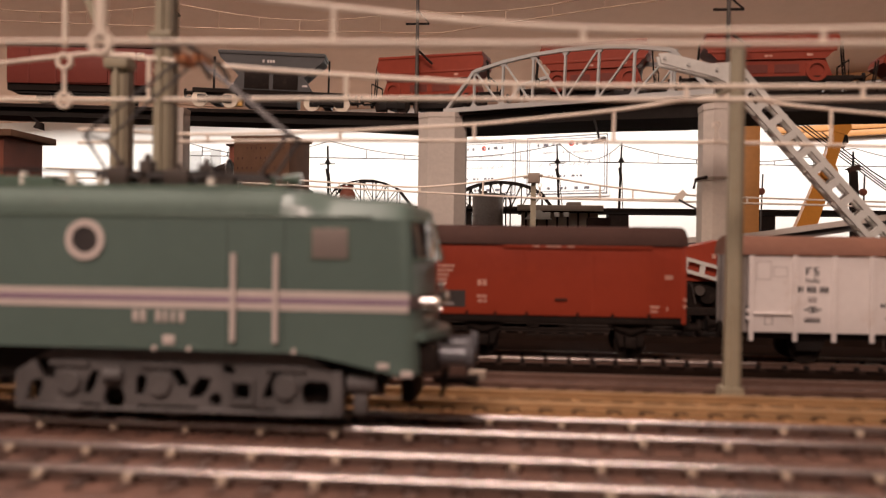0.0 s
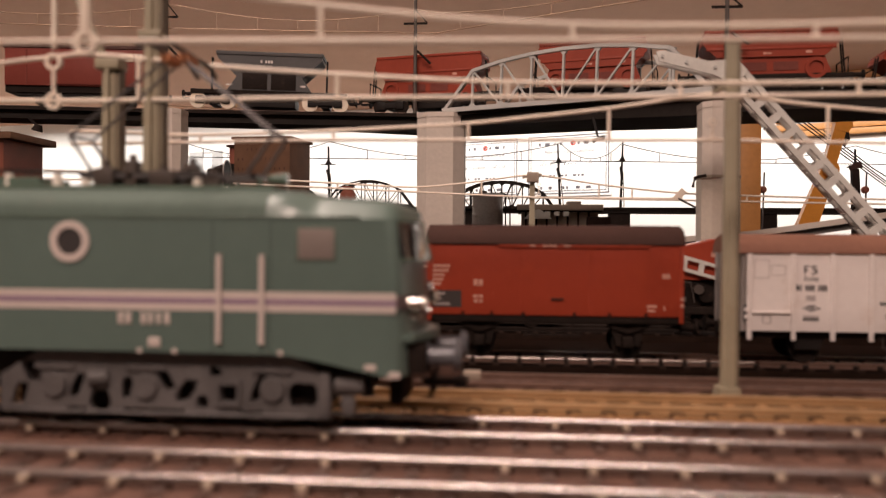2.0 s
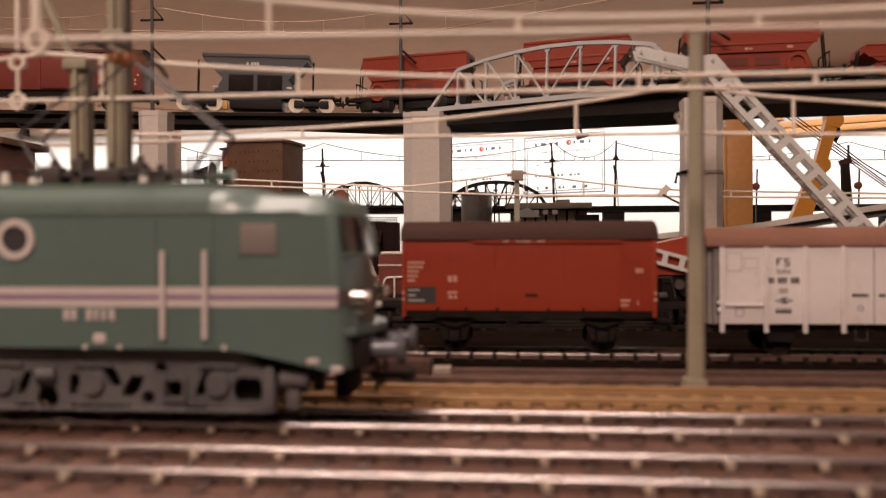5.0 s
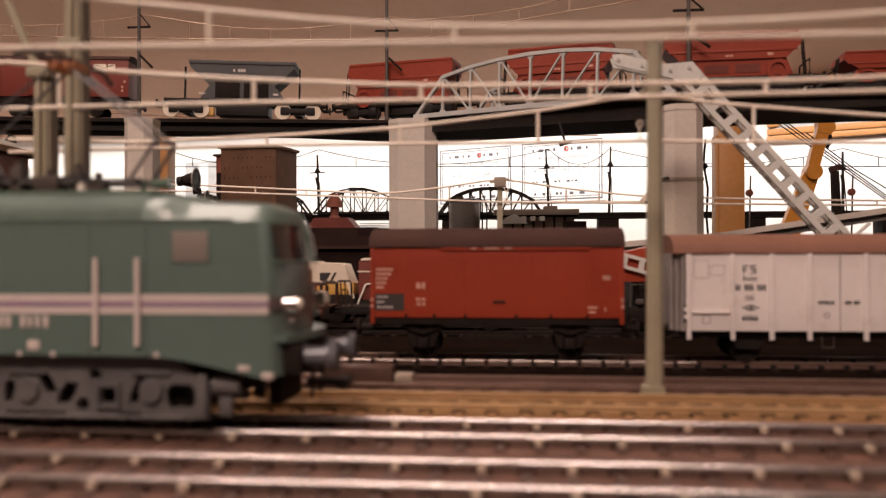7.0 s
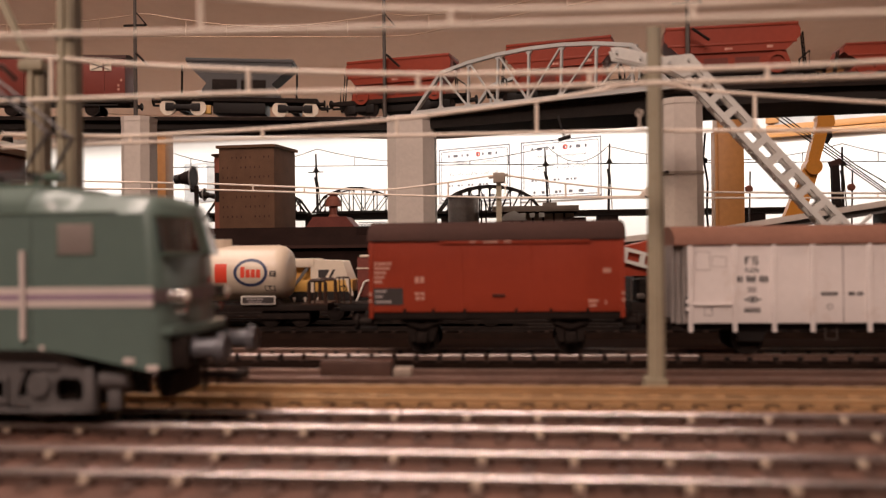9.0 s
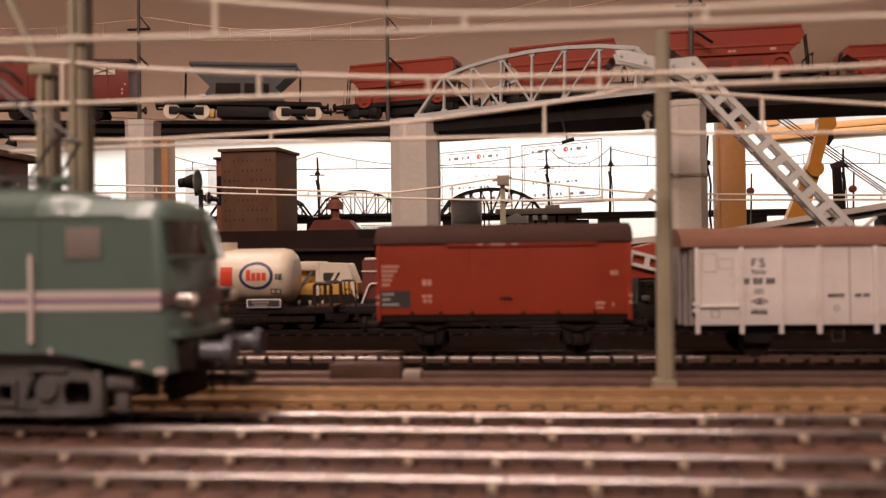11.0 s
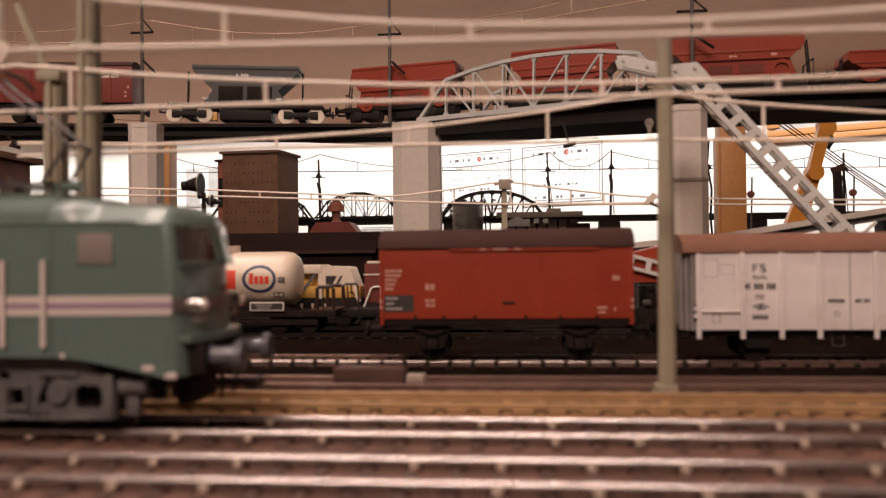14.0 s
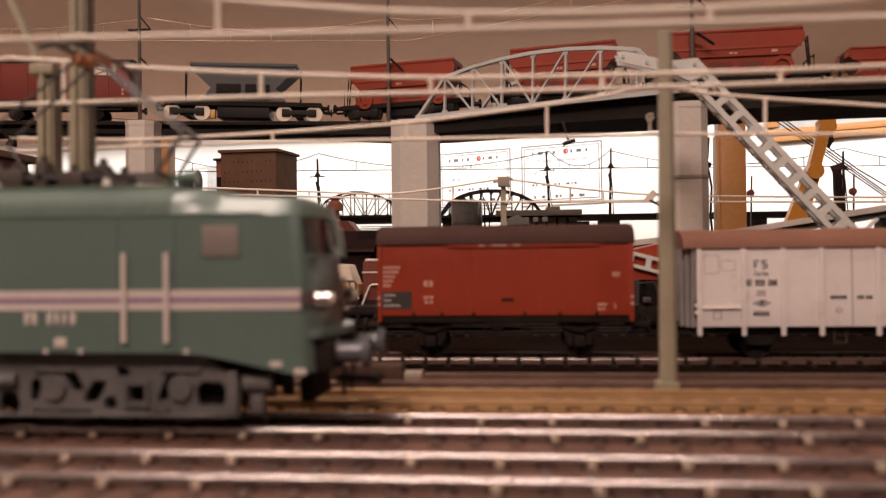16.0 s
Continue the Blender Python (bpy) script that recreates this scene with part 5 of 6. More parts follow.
# ---- catenary ----
def catenary(name, y, contact, carrier, droppers, r, material, label, group="catenary spans", y2=None, x_end=None):
    """A stiff span: contact wire, sagging carrier and droppers; points are (x, z)."""
    c = thing(name, Matrix(), label, "overhead wire", group)

    def yy(x):
        return y if y2 is None else y + (y2 - y) * (x + 100) / 200.0

    def z_of(pts, x):
        for a, b_ in zip(pts, pts[1:]):
            if a[0] <= x <= b_[0]:
                return a[1] + (b_[1] - a[1]) * (x - a[0]) / (b_[0] - a[0])
        return pts[-1][1]

    def smooth(pts):
        out = []
        x0, x1 = pts[0][0], pts[-1][0]
        n = 40
        for i in range(n + 1):
            x = x0 + (x1 - x0) * i / n
            k = (x1 - x0) / n
            z = sum(z_of(pts, min(x1, max(x0, x + q * k))) for q in (-1.5, -0.75, 0, 0.75, 1.5)) / 5
            out.append((x, yy(x), z))
        return out
    part("contact_wire", Mesh().tube(smooth(contact), r, 8), material, c)
    part("carrier_wire", Mesh().tube(smooth(carrier), r, 8), material, c)
    for x in droppers:
        part("dropper", Mesh().bar((x, yy(x), z_of(contact, x)), (x, yy(x), z_of(carrier, x)), 2 * r, round_=True), material, c)
    return c


WIRE_A = [(-180, 86.2), (-74, 85.8), (13, 84.6), (92, 84.1), (220, 84)]
CARR_A = [(-180, 115), (-75, 97.5), (-23, 90.8), (-2, 88.4), (17, 87.3), (35, 86.9), (60, 86.8), (92, 87.6), (150, 92), (220, 104)]
catenary("catenary_span", 137, WIRE_A, CARR_A, (-126, -80, -33.4, 14.6, 58.5, 103), 0.55, M["wire"], "thick cream catenary span above a shiny track")
catenary("catenary_span", 190, [(-108.8, 83.7), (-41.9, 84.0), (44.2, 83.4), (114.3, 83.7), (232.2, 84.4)], [(-108.8, 96.4), (-75.9, 92.5), (-41.9, 89.9), (1.7, 87.3), (44.2, 86.8), (86.7, 86.6), (114.3, 87.0), (168.5, 89.8), (232.2, 97.2)], (-95.0, -41.9, 1.9, 44.6, 87.1, 130.2, 173.8), 0.6, M["wire"], "cream catenary span above the green engine's track")
catenary("catenary_span", 190, [(-277.7, 86.6), (-192.7, 84.4), (-108.8, 83.7)], [(-277.7, 89.8), (-214.0, 88.7), (-160.9, 91.3), (-108.8, 96.4)], (-256.5, -203.4, -150.2), 0.6, M["wire"], "cream catenary span above the green engine's track")
catenary("catenary_span", 240, [(-142, 78.6), (-55, 79.6), (32, 79.2), (66, 79.1)], [(-142, 83), (-100, 81.2), (-54, 82.5), (-11, 84.5), (33, 89.0), (62, 93.3), (66, 94)], (-98, -54.2, -11, 32.6), 0.55, M["wire"], "cream catenary span rising to the olive post")
catenary("catenary_span", 240, [(66, 79.1), (136, 77.5), (220, 77)], [(66, 94), (82, 91.0), (100, 89), (136, 85.6), (220, 82)], (98, 140, 180), 0.55, M["wire"], "cream catenary span falling from the olive post")
catenary("catenary_span", 520, [(-320, 90), (-188, 87.1), (14, 78.0), (110, 77.5)], [(-320, 96), (-180, 90.8), (-61, 84.1), (-19, 88.5), (14, 93.5)], (-220, -150, -115, -61, -19), 0.6, M["wire"], "thin cream catenary span behind the wagons")
catenary("catenary_span", 520, [(14, 78.0), (110, 76.5), (255, 74.0), (360, 73)], [(14, 93.5), (57, 86.4), (107, 80.8), (180, 78.6), (255, 76.8), (360, 78)], (57, 78, 150, 200, 250), 0.6, M["wire"], "thin cream catenary span behind the wagons")


def olive_post(x, y, z0, z1, w, label, arm=None, lean=0.0):
    p = thing("catenary_post", mm(x, y, z0, 0, lean, 0), label, "catenary post", "near catenary posts")
    h = z1 - z0
    part("shaft", Mesh().bar((0, 0, 2), (0, 0, h), w, w * 0.9, up=(0, 1, 0), w2=w * 0.72), M["post"], p)
    part("rib", Mesh().bar((0, -w * 0.55, 2), (0, -w * 0.42, h), w * 0.25, w * 0.3, up=(0, 1, 0)), M["post"], p)
    part("flange", Mesh().bar((w * 0.62, w * 0.1, 2), (w * 0.5, w * 0.1, h), w * 0.26, w * 0.8, up=(0, 1, 0)), M["post_dark"], p, "darker flange on one side")
    part("plinth", Mesh().prism([(-w * 0.9, 0), (w * 0.9, 0), (w * 0.75, 4.2), (-w * 0.75, 4.2)], -w * 0.9, w * 0.9), M["post"], p, "flared olive foot")
    return p


def insulator_loop(parent, x, y, z, s=1.0):
    """Wire hook of two rings under an arm that holds the contact wire."""
    m = Mesh().ring((x, z + 8 * s), 1.2 * s, 1.8 * s, y - 0.4, y + 0.4, 20).ring((x, z), 1.1 * s, 1.7 * s, y - 0.4, y + 0.4, 20).bar((x, y, z + 2 * s), (x, y, z + 6.2 * s), 0.9 * s, round_=True)
    return part("wire_hook", m, M["wire"], parent)


P1 = olive_post(64.9, 223.5, 2.2, 106, 3.8, "olive catenary post on a flared foot", lean=0.2)
part("arm", Mesh().bar((-1, 2, 90.6), (-1, 18, 91.6), 1.3), M["post"], P1)
insulator_loop(P1, -1.6, 15, 77.2, 0.6)
P2 = olive_post(-91.8, 191.8, 0, 126, 4.7, "olive catenary post behind the green engine")
part("collar", Mesh().box(-3.1, 3.1, -3.1, 3.1, 100, 102, 0.6), M["post"], P2)
P3 = olive_post(-119, 222, 0, 99.5, 5.2, "olive catenary post beside the yard tracks")
part("cap", Mesh().box(-3.8, 3.8, -3.4, 3.4, 98.6, 102, 0.8), M["post"], P3)
part("stay", Mesh().bar((-13, 2, 124), (-2, 2, 100), 1.8), M["post"], P3)
hook = thing("wire_anchor", mm(-80.5, 137, 83.8), "cream wire hook holding a catenary span", "wire hook")
part("stem", Mesh().bar((0, 0, 3), (0, 0, 26), 2.4, round_=True), M["wire"], hook)
part("ring", Mesh().ring((0, 1.8), 1.5, 2.5, -0.6, 0.6, 22), M["wire"], hook)
hook2 = thing("wire_anchor", mm(-118.4, 190, 83.7), "cream wire hook of two rings holding the catenary span", "wire hook")
part("hook_link", Mesh().ring((0, 0), 1.4, 2.3, -0.6, 0.6, 22).ring((0, 10.4), 1.4, 2.3, -0.7, 0.7, 22).bar((0, 0, 2.2), (0, 0, 8.2), 1.1, round_=True), M["wire"], hook2)
part("stem", Mesh().bar((0, 0, 14), (0, 0, 30), 1.4, round_=True), M["wire"], hook2)

P4 = thing("catenary_post", mm(14, 523, 0), "small grey-brown catenary post behind the wagons", "catenary post", "near catenary posts")
part("shaft", Mesh().bar((0, 0, 0), (0, 0, 93), 4.6, 4, up=(0, 1, 0), w2=3.2), M["post"], P4)
part("bracket", Mesh().box(-3.6, 4.2, -4.5, 2, 88, 94.5, 0.6).bar((-6.5, -3, 91), (6, -3, 93), 1.4), M["collar"], P4, "brown bracket")
insulator_loop(P4, 4.2, -3, 80, 0.8)
sig = thing("wire_tensioner", mm(108, 520, 76.5), "cream tensioning clamp on the catenary wires", "wire clamp")
part("clamp", Mesh().bar((-2.6, 0, 0.5), (2.8, 0, 6.4), 4.2, 2.4, up=(0, 1, 0)), M["wire"], sig)
part("lever", Mesh().bar((-1, -1, 1), (18, -1, -9), 1.2, 1.2), M["wire_dark"], sig)


def viaduct_mast(x, h):
    y, zt, _ = edge_at(x)
    p = thing("viaduct_mast", mm(x, y + 5, zt - 0.4), "dark grey steel catenary mast on the viaduct edge", "catenary mast", "viaduct masts")
    part("shaft", Mesh().bar((0, 0, 0), (0, 0, h), 3.2, round_=True, seg=10, w2=2.2), M["box_grey"], p)
    part("bracket", Mesh().bar((-9, 0, h * 0.64), (9, 0, h * 0.64), 1.4).bar((0, 0, h * 0.74), (9, 0, h * 0.64), 0.9), M["black_dust"], p)
    part("registration_arm", Mesh().bar((2, -3, h * 0.44), (12, -3, h * 0.35), 1.8, round_=True), M["black_dust"], p)
    return p


viaduct_mast(-262, 110)
viaduct_mast(-74, 108)
viaduct_mast(128, 80)
viaduct_mast(330, 84)
for a, b_ in ((-262, -74), (-74, 128), (128, 330), (-470, -262)):
    c = thing("viaduct_wire", Matrix(), "fine tan catenary wires above the viaduct train", "overhead wire", "viaduct wires")
    lo_, up_ = [], []
    for i in range(13):
        k = i / 12
        x = a + (b_ - a) * k
        y, zt, _ = edge_at(x)
        lo_.append((x, y + 22, zt + 66))
        up_.append((x, y + 22, zt + 84 - 10 * math.sin(math.pi * k)))
    part("contact_wire", Mesh().tube(lo_, 0.4, 5), M["brass_wire"], c)
    part("carrier_wire", Mesh().tube(up_, 0.35, 5), M["brass_wire"], c)
    for i in (2, 4, 6, 8, 10):
        part("dropper", Mesh().bar(lo_[i], up_[i], 0.4), M["brass_wire"], c)


for k, (za, zb) in enumerate(((262, 226), (252, 214), (240, 232))):
    c = thing("roof_wire", Matrix(), "thin tan wire strung under the attic slope", "wire", "roof wires")
    part("wire", Mesh().tube([(-620 + 95 * i, 1180, za + (zb - za) * i / 8 - 6 * math.sin(math.pi * i / 8)) for i in range(9)], 0.8, 5), M["brass_wire"], c)
    part("eyelet", Mesh().ring((-620, za), 1.4, 2.8, 1179, 1181, 14), M["brass_wire"], c)

# ---- middle distance ----
def building_tower():
    t = thing("brown_tower", mm(-401, 1128, 0, 0, 0, -10), "tall brown warehouse tower with small slits and a roof slab", "building")
    part("wall", Mesh().box(0, 87, 0, 68, 0, 196, 0.8), M["brick"], t)
    part("roof", Mesh().prism([(-3, 196), (90, 194.5), (90, 198.5), (-3, 200)], -3, 71), M["brick"], t)
    part("side_wing", Mesh().box(-11, 0, 6, 62, 0, 186, 0.5), M["brick_red"], t)
    part("wing_roof", Mesh().box(-14, 0, 2, 64, 186, 189, 0.4), M["red_roof"], t)
    part("doorway", Mesh().box(-9.5, -1.5, 5.2, 6.6, 120, 162), M["black"], t)
    for j in range(7):
        for i in range(11):
            if (i * 5 + j * 3) % 7 not in (2, 4):
                part("vent_slit", Mesh().box(6 + i * 7.2, 7.2 + i * 7.2, -0.4, 0.4, 96 + j * 14, 99 + j * 14), M["red_roof"], t)
    return t


building_tower()
# the hall's shade is put into its near-black colour
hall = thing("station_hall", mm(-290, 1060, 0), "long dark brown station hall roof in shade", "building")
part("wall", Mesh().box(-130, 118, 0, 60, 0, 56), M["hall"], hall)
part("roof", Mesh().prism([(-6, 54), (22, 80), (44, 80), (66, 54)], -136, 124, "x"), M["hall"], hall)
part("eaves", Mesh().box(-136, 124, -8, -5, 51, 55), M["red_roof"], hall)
hut = thing("signal_hut", mm(-240, 1135, 0), "small maroon hut with a cupola on its roof", "building")
part("wall", Mesh().box(-30, 30, 0, 34, 0, 78), M["house"], hut)
part("roof", Mesh().prism([(-37, 77), (-37, 79), (-25, 96), (23, 96), (37, 79), (37, 77)], -5, 39), M["house"], hut)
part("cupola", Mesh().cyl((0, 17, 94), (0, 17, 100), 10, 14, 6).cyl((0, 17, 100), (0, 17, 112), 5.5, 14, 6).cyl((0, 17, 112), (0, 17, 121), 12, 16, 11).cyl((0, 17, 121), (0, 17, 128), 11, 16, 5).cyl((0, 17, 128), (0, 17, 131), 8, 16, 8), M["brick_red"], hut)
fence = thing("roof_fence", mm(-168, 1075, 78), "fine black railing of small loops along the hall roof", "fence")
part("top_rail", Mesh().bar((-20, 0, 7), (22, 0, 7), 0.8), M["black"], fence)
for i in range(9):
    part("loop", Mesh().ring((-18 + i * 4.6, 3.4), 1.3, 2.2, -0.4, 0.4, 14), M["black"], fence)
part("base_rail", Mesh().bar((-20, 0, 0), (22, 0, 0), 1.2), M["black"], fence)
plinth = solid("fence_base", Mesh().box(-22, 24, -6, 6, 0, 77.4), M["hall"], mm(-168, 1075, 0), "dark brown wall below the small railing", "wall")

# loudspeaker-like yard horn on a stand
hornt = thing("yard_floodlight", mm(-183, 505, 0), "pair of dark round floodlights on a bracket stand", "floodlight")
part("stand", Mesh().bar((0, 0, 0), (0, 0, 88), 3, w2=2.2), M["black_dust"], hornt)
part("bracket", Mesh().bar((-4, 0, 86), (12, 0, 80), 1.6).bar((-3, 0, 84), (-4, 0, 92), 1.6), M["black_dust"], hornt)
for hx, hz, r, tail in ((-4, 93.5, 7.4, -6), (3.4, 82.4, 3.8, 6)):
    lampu = part("housing", Mesh().cyl((hx + tail, -2, hz - 0.8), (hx, 0, hz), r * 0.45, 18, r * 0.7), M["black_dust"], hornt)
    hood = [[(hx + dx, q * math.cos(2 * math.pi * k / 26), hz + q * math.sin(2 * math.pi * k / 26)) for k in range(26)] for dx, q in ((0, r * 0.7), (1.6, r * 0.95), (1.9, r * 0.95))]
    part("reflector", Mesh().loft(hood), M["black"], lampu)
    rim = [(hx + 1.9, r * math.cos(2 * math.pi * k / 26), hz + r * math.sin(2 * math.pi * k / 26)) for k in range(27)]
    part("reflector_rim", Mesh().tube(rim, 0.5, 6), M["metal_tank"], lampu, "grey metal reflector rim")
    part("rear_cap", Mesh().cyl((hx + tail * 1.6, -2, hz - 1.2), (hx + tail, -2, hz - 0.8), r * 0.42, 14), M["black"], lampu)

# grey oil tank and sheds behind the red wagon
tk = thing("oil_tank", mm(-22, 712, 0), "upright dark grey oil tank with rivet bands", "storage tank")
part("shell", Mesh().cyl((0, 0, 0), (0, 0, 91), 13.6, 32), M["metal_tank"], tk)
for z in (66, 73, 82, 90.5):
    part("band", Mesh().cyl((0, 0, z - 0.6), (0, 0, z + 0.6), 14.0, 32), M["metal_tank"], tk)
part("lid", Mesh().cyl((0, 0, 91), (0, 0, 93), 12.5, 28, 9), M["box_grey"], tk)
part("rim", Mesh().ring((0, 0), 13.0, 14.4, -0.8, 0.8, 32), M["metal_tank"], tk).matrix_basis = mm(0, 0, 91.6, 90, 0, 0)
part("ladder", Mesh().tube([(16, -3, 40), (16, -3, 88), (14.5, -3, 92.5), (11, -2, 93.5)], 0.6, 6).tube([(20, -3, 40), (20, -3, 84), (18.5, -3, 90), (14, -2, 93)], 0.6, 6), M["black_dust"], tk)
part("manhole", Mesh().cyl((-4, -2, 93), (-4, -2, 95), 3.4, 16), M["box_grey"], tk)
shed = thing("loading_shed", mm(40, 700, 0), "dark brown flat-roofed shed", "building")
part("wall", Mesh().box(-32, 34, 0, 50, 0, 76), M["collar"], shed)
part("roof", Mesh().box(-35, 37, -3, 53, 76, 81, 0.6), M["hall"], shed)
part("hatch", Mesh().box(8, 20, 8, 30, 81, 86, 0.5), M["collar"], shed)
part("side_annex", Mesh().box(24, 44, -6, 40, 0, 72, 0.5), M["hall"], shed)
for i in range(4):
    part("window", Mesh().box(-20 + i * 8, -15.4 + i * 8, -5.6, -4.9, 72.4, 76.4), M["boom"], shed, "pale small window")
part("roof_lip", Mesh().box(-36, 38, -5, -3, 77.5, 82.5, 0.3), M["collar"], shed)
for i in range(7):
    part("wall_batten", Mesh().box(-29 + i * 9, -27.4 + i * 9, -1.2, 0.2, 60, 76), M["hall"], shed)
part("gable", Mesh().prism([(-30, 70), (-24, 76), (-17, 78.5), (-10, 74), (-6, 70)], -8, -5), M["boom"], shed, "pale grey gable plate")

# grey ramp rising past the crane
rp = thing("ramp_bridge", Matrix(), "grey inclined girder ramp", "ramp", kind="structure")
part("deck", Mesh().loft([[(x, 500, z0), (x, 500, z0 + 6.5), (x, 545, z0 + 6.5), (x, 545, z0)] for x, z0 in ((90, 44), (150, 49.5), (246, 64), (330, 77), (600, 118))]), M["ramp"], rp)
part("edge_beam", Mesh().loft([[(x, 497, z0 + 4), (x, 497, z0 + 7.5), (x, 500, z0 + 7.5), (x, 500, z0 + 4)] for x, z0 in ((90, 44), (150, 49.5), (246, 64), (330, 77), (600, 118))]), M["concrete"], rp)
for x, z in ((140, 48), (290, 70), (420, 90)):
    part("support", Mesh().box(x - 5, x + 5, 515, 530, 0, z), M["ramp"], rp)


# ---- far railway in front of the white wall ----
fv = thing("far_viaduct", Matrix(), "thin dark far viaduct with slender supports", "viaduct", kind="structure")
part("deck", Mesh().box(-700, 1000, 1395, 1440, 104, 111.5, 0.5), M["girder"], fv)
part("edge_strip", Mesh().box(-700, 1000, 1392, 1395, 109, 113.5), M["black_dust"], fv)
for x in (-330, -90, 178, 420, 640, 860):
    part("support", Mesh().box(x - 17, x + 17, 1398, 1436, 0, 113 if x == 178 else 104, 1), M["black_dust"], fv)
HF = [0, 24, 34, 40, 43, 44, 43, 40, 34, 24, 0]
truss("far_arch_bridge", mm(-112, 1388, 113), 178, HF, M["girder"], 2.0, 34, "black arched truss bridge on the far viaduct", "far bridges")
truss("far_arch_bridge", mm(-330, 1388, 116), 150, [0, 28, 37, 42, 42, 37, 28, 0], M["girder"], 1.6, 34, "black arched truss bridge on the far viaduct", "far bridges")
truss("far_arch_bridge", mm(-520, 1388, 116), 176, HF, M["girder"], 2.0, 34, "black arched truss bridge on the far viaduct", "far bridges")


def far_mast(x, z0, z1, lean=0.0):
    p = thing("far_mast", mm(x, 1402, z0, 0, lean, 0), "slender black lattice mast with a bracket arm", "catenary mast", "far masts")
    h = z1 - z0
    part("shaft", Mesh().bar((0, 0, 0), (0, 0, h), 4.2, w2=2.6), M["girder"], p)
    part("strut", Mesh().bar((6, 0, 0), (2, 0, h * 0.55), 1.4).bar((-3, -1, h * 0.62), (1, -1, h * 0.42), 3.2), M["girder"], p)
    part("bracket", Mesh().bar((-14, -2, h * 0.7), (13, -2, h * 0.7), 1.6).prism([(-6, h * 0.7), (6, h * 0.7), (2, h * 0.77), (-2, h * 0.77)], -3, -1), M["girder"], p)
    return p


far_mast(77, 113, 223, -2.5)
far_mast(179, 113, 226, 1.5)
far_mast(-325, 113, 219, -1.5)
far_mast(562, 111, 212, 0)
for a, b_ in ((-600, -325), (-325, 77), (77, 179), (179, 562), (562, 900)):
    c = thing("far_wire", Matrix(), "fine black far catenary wire with droppers", "overhead wire", "far wires")
    lo_, up_ = [], []
    for i in range(13):
        k = i / 12
        x = a + (b_ - a) * k
        z = 193 - 0.012 * (x - 77)
        lo_.append((x, 1400, z))
        up_.append((x, 1400, z + 4 + 26 * (2 * k - 1) ** 2))
    part("contact_wire", Mesh().tube(lo_, 0.85, 5), M["wire_dark"], c)
    part("carrier_wire", Mesh().tube(up_, 0.75, 5), M["wire_dark"], c)
    for i in (2, 4, 6, 8, 10):
        part("dropper", Mesh().bar(lo_[i], up_[i], 1.2), M["wire_dark"], c)


# yellow crane beyond, timber props and hanging cable
cr = thing("tower_crane", mm(362, 1060, 0), "yellow hydraulic model crane with a folded arm", "crane")
part("base", Mesh().box(-30, 30, -20, 20, 0, 60, 2), M["yellow"], cr)
part("lower_arm", Mesh().bar((0, 0, 55), (34, 0, 150), 25, 14, up=(0, 1, 0), w2=18), M["yellow"], cr)
part("upper_arm", Mesh().bar((30, -2, 140), (48, -2, 208), 14, 12, up=(0, 1, 0), w2=15), M["yellow"], cr)
part("head", Mesh().prism([(40, 196), (38, 208), (46, 216), (58, 212), (60, 200), (54, 192)], -9, 5), M["yellow"], cr)
part("hook", Mesh().bar((52, -4, 195), (54, -4, 182), 6).bar((54, -4, 183), (50, -4, 176), 4), M["black"], cr)
part("joint", Mesh().cyl((33, -12, 146), (33, 8, 146), 10, 20), M["yellow"], cr)
for k, (ax, az) in enumerate(((-16, 214), (-9, 214), (-2, 213), (26, 196))):
    part("cable", Mesh().tube([(ax, -2, az), (ax + 60, -2, az - 45 - k), (ax + 156 + 4 * k, -2, 97 - 6 * k)], 0.8, 5), M["black"], cr)
for x, y, z1, w in ((297, 1075, 215, 33), (-487, 1130, 240, 24)):
    pr = thing("timber_prop", mm(x, y, 0), "orange pine prop carrying the roof timbers", "timber prop", "timber props")
    part("post", Mesh().box(-w / 2, w / 2, -14, 14, 0, z1, 1.5), M["wood"], pr)
    part("batten", Mesh().box(-w / 2 - 4, -w / 2, -16, 6, 0, z1 - 20, 1), M["wood"], pr)
sg = thing("leaning_signal", mm(358, 880, 0), "dark leaning semaphore post", "signal")
part("post", Mesh().bar((4, 0, 0), (-1, 0, 130), 10, 8, up=(0, 1, 0), w2=7), M["black_dust"], sg)
part("cap", Mesh().bar((-6, 0, 131), (5, 0, 135), 6, 5, up=(0, 1, 0)), M["red_roof"], sg)
for x in (368, 515):
    sg = thing("ball_signal", mm(x, 1250, 0), "thin signal with a red-brown ball", "signal", "ball signals")
    part("stem", Mesh().bar((0, 0, 0), (4, 0, 160), 2), M["wire_dark"], sg)
    part("ball", Mesh().cyl((2, -2, 134), (2, 2, 134), 5.4, 20).cyl((2, -5, 134), (2, 5, 134), 4, 20), M["brick_red"], sg)

# brown house at the far end
bh = thing("brown_house", mm(-690, 900, 0), "brown house with an overhanging roof", "building")
part("wall", Mesh().box(-90, 90, 0, 80, 0, 168), M["brick_red"], bh)
part("roof", Mesh().box(-100, 104, -8, 88, 168, 176, 0.8), M["brick"], bh)
part("sill_band", Mesh().box(-92, 92, -2, 0, 120, 124), M["brick"], bh)

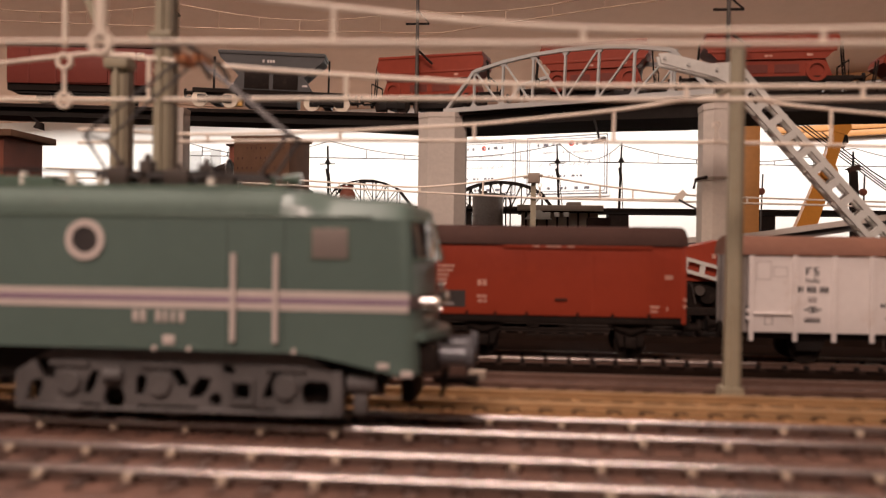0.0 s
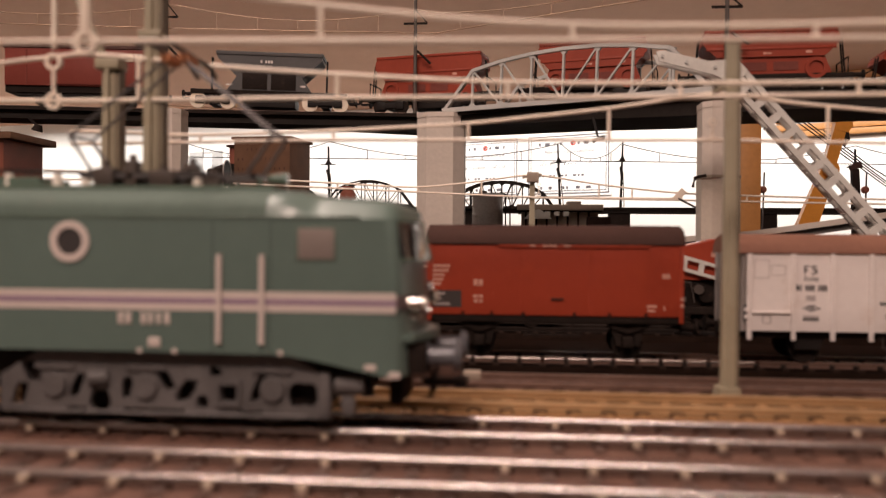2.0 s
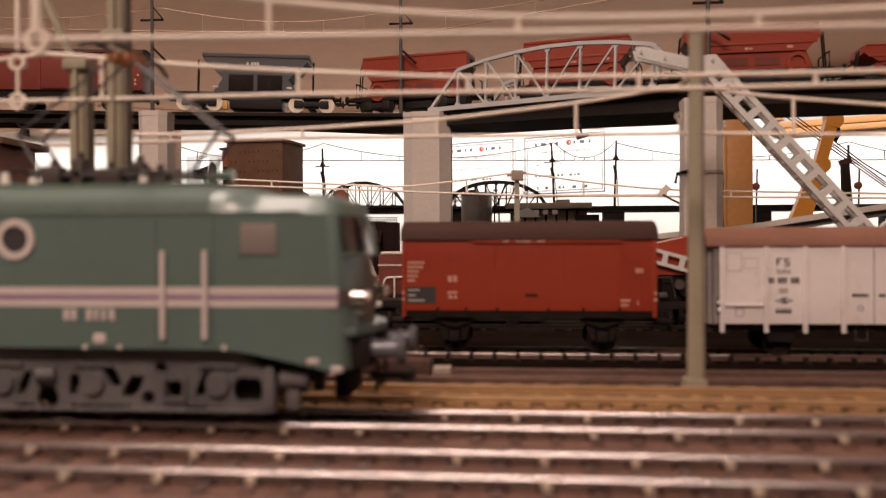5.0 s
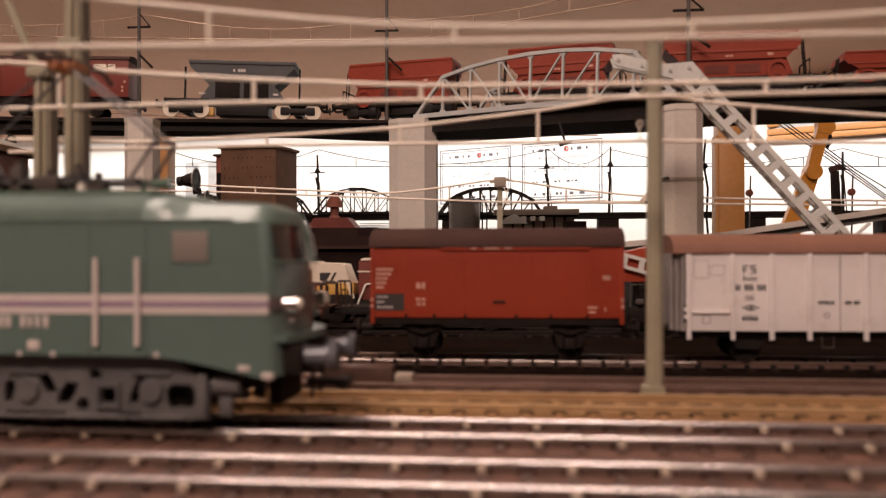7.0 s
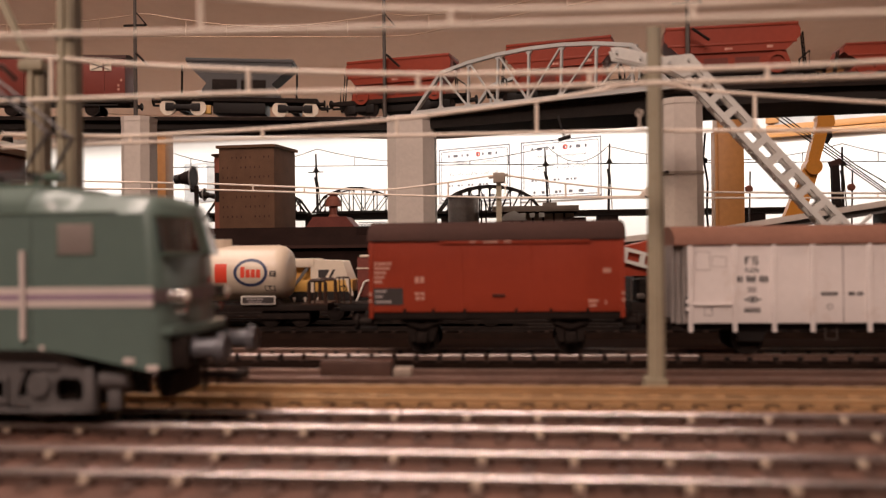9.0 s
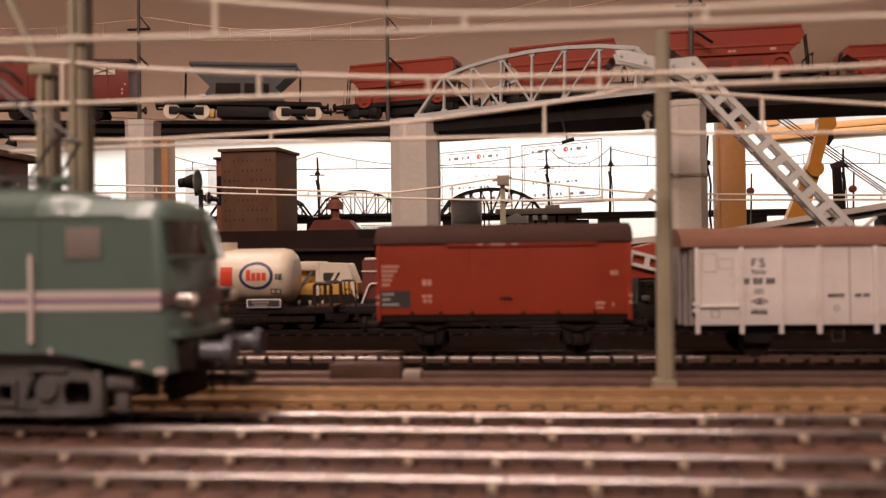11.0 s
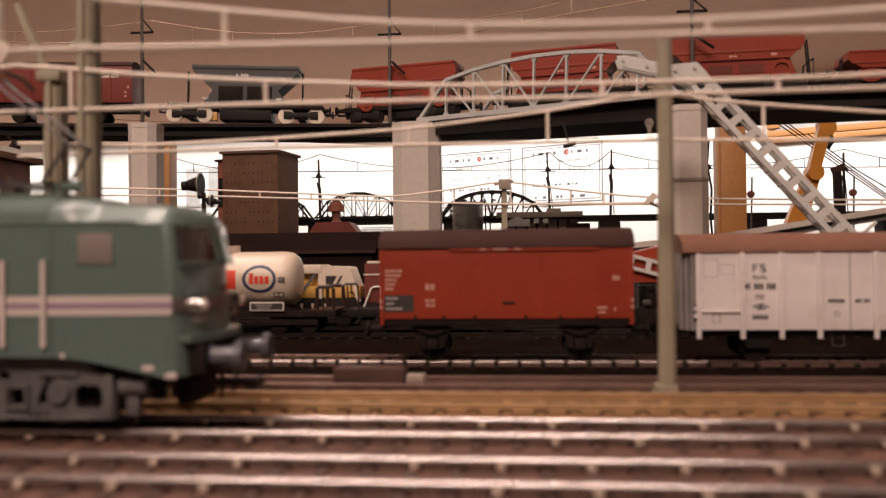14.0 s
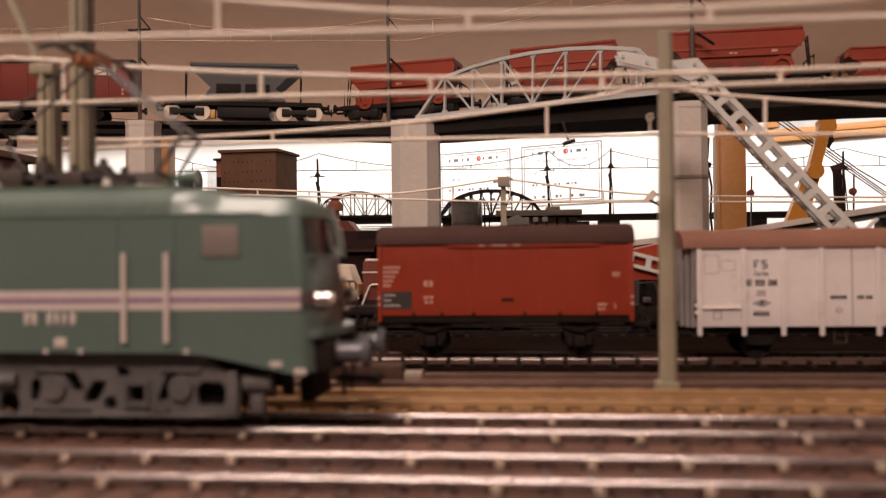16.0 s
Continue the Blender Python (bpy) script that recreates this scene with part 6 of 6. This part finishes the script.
# ---- wall things ----
def certificate(u, z0, w, h):
    c = thing("certificate", WALL @ mm(u, -6, z0), "white certificate with a double border line on the wall", "certificate", "certificates on the wall")
    part("sheet", Mesh().box(0, w, 2, 5, 0, h), M["paper"], c)
    for d, t in ((6, 3.4), (14, 2.2)):
        part("border", Mesh().box(d, w - d, 1.4, 2, d, d + t).box(d, w - d, 1.4, 2, h - d - t, h - d).box(d, d + t, 1.4, 2, d + t, h - d - t).box(w - d - t, w - d, 1.4, 2, d + t, h - d - t), M["paper_ink"], c)
    lettering("heading", "Attestato di partecipazione", 10, M["paper_ink"], c, w / 2 + 4, 1.5, h - 52)
    part("seal", Mesh().ring((w / 2 + 16, h - 29), 3.5, 8, 1.4, 2, 20), M["logo_red"], c)
    x = 40
    for i, kind in enumerate((6, 16, 5, 8, 0, 8, 6, 14, 6)):
        if kind:
            part("emblem", Mesh().box(x, x + kind, 1.4, 2, h - 34, h - 25), M["paper_ink"], c)
        x += kind + 13
    # a flowing handwritten line, drawn as slanted strokes
    x = 44
    while x < w - 46:
        tall = random.choice((7, 8, 13))
        part("pen_stroke", Mesh().bar((x, 1.6, h - 92), (x + 4 + tall * 0.3, 1.6, h - 92 + tall), 1.5, 0.6, up=(0, 1, 0)), M["paper_ink"], c)
        x += random.choice((6, 7, 9, 16))
    bars(c, 40, h - 124, 1.6, (7, 5, -6, 9, 5, -8, 8, 6, -9, 10, 5, 8), 6, 5, M["paper_ink"])
    bars(c, 46, h - 160, 1.6, (6, -10, 10, -22, 8, 6, -14, 12, -8, 16), 8, 5, M["paper_ink"])
    return c


certificate(-262, 192, 262, 180)
certificate(-548, 192, 262, 180)
pf = thing("picture_frame", WALL @ mm(430, -20, 320), "large picture in an orange pine frame", "picture frame")
part("picture", Mesh().box(20, 715, 8, 14, 20, 140), M["picture"], pf)
part("lower_rail", Mesh().box(0, 735, 0, 18, 0, 14, 3).box(0, 735, 4, 18, 16, 32, 3), M["wood"], pf)
part("side_rail", Mesh().box(0, 30, 0, 18, 36, 150, 2), M["wood"], pf)
part("side_rail", Mesh().box(705, 735, 0, 18, 36, 150, 2), M["wood"], pf)
part("upper_rail", Mesh().box(30, 705, 0, 18, 130, 150, 2), M["wood"], pf)

for u, w in ((-1500, 150), (-1720, 180)):
    po = thing("wall_poster", WALL @ mm(u, -6, 250), "grey and white poster sheet on the wall", "poster", "posters on the wall")
    part("sheet", Mesh().box(0, w, 2, 5, 0, 150), M["picture"], po)
    part("panel", Mesh().box(w * 0.45, w * 0.7, 1.2, 2, 10, 140), M["paper"], po)
bx = thing("track_contact_box", mm(-23, 234, 2.6), "small grey-brown track contact box with a white end piece", "track accessory")
part("housing", Mesh().box(-11, 11, -4, 4, 0, 7.4, 0.8), M["sleeper"], bx, "dull brown housing")
part("end_piece", Mesh().box(11.4, 17, -3, 3, 2.6, 5.0, 0.5), M["collar"], bx, "pale end piece")

cb = thing("hanging_cable", mm(163, 600, 0), "thin black cable hanging beside the pier", "cable")
part("cable", Mesh().tube([(0, 0, 128), (-1.5, 0, 110), (1.5, 0, 92), (0.5, 0, 70), (3, 0, 40), (2, 0, 0)], 0.8, 6), M["black"], cb)
part("clip", Mesh().cyl((-1, -2, 108), (-1, 2, 108), 2.2, 12), M["black"], cb)


def motions():
    walk(LOCO, [(t, pose(x, 0.1718, 0.005)) for t, x in LOCO_ROWS])
    # driving wheels of 6 mm radius roll with the engine
    for wh, wx in WHEELS:
        walk(wh, [(t, pose(wx * 0.001, 0, 0.006, 0, math.degrees((x - LOCO_ROWS[0][1]) / 0.006), 0)) for t, x in LOCO_ROWS])


motions()
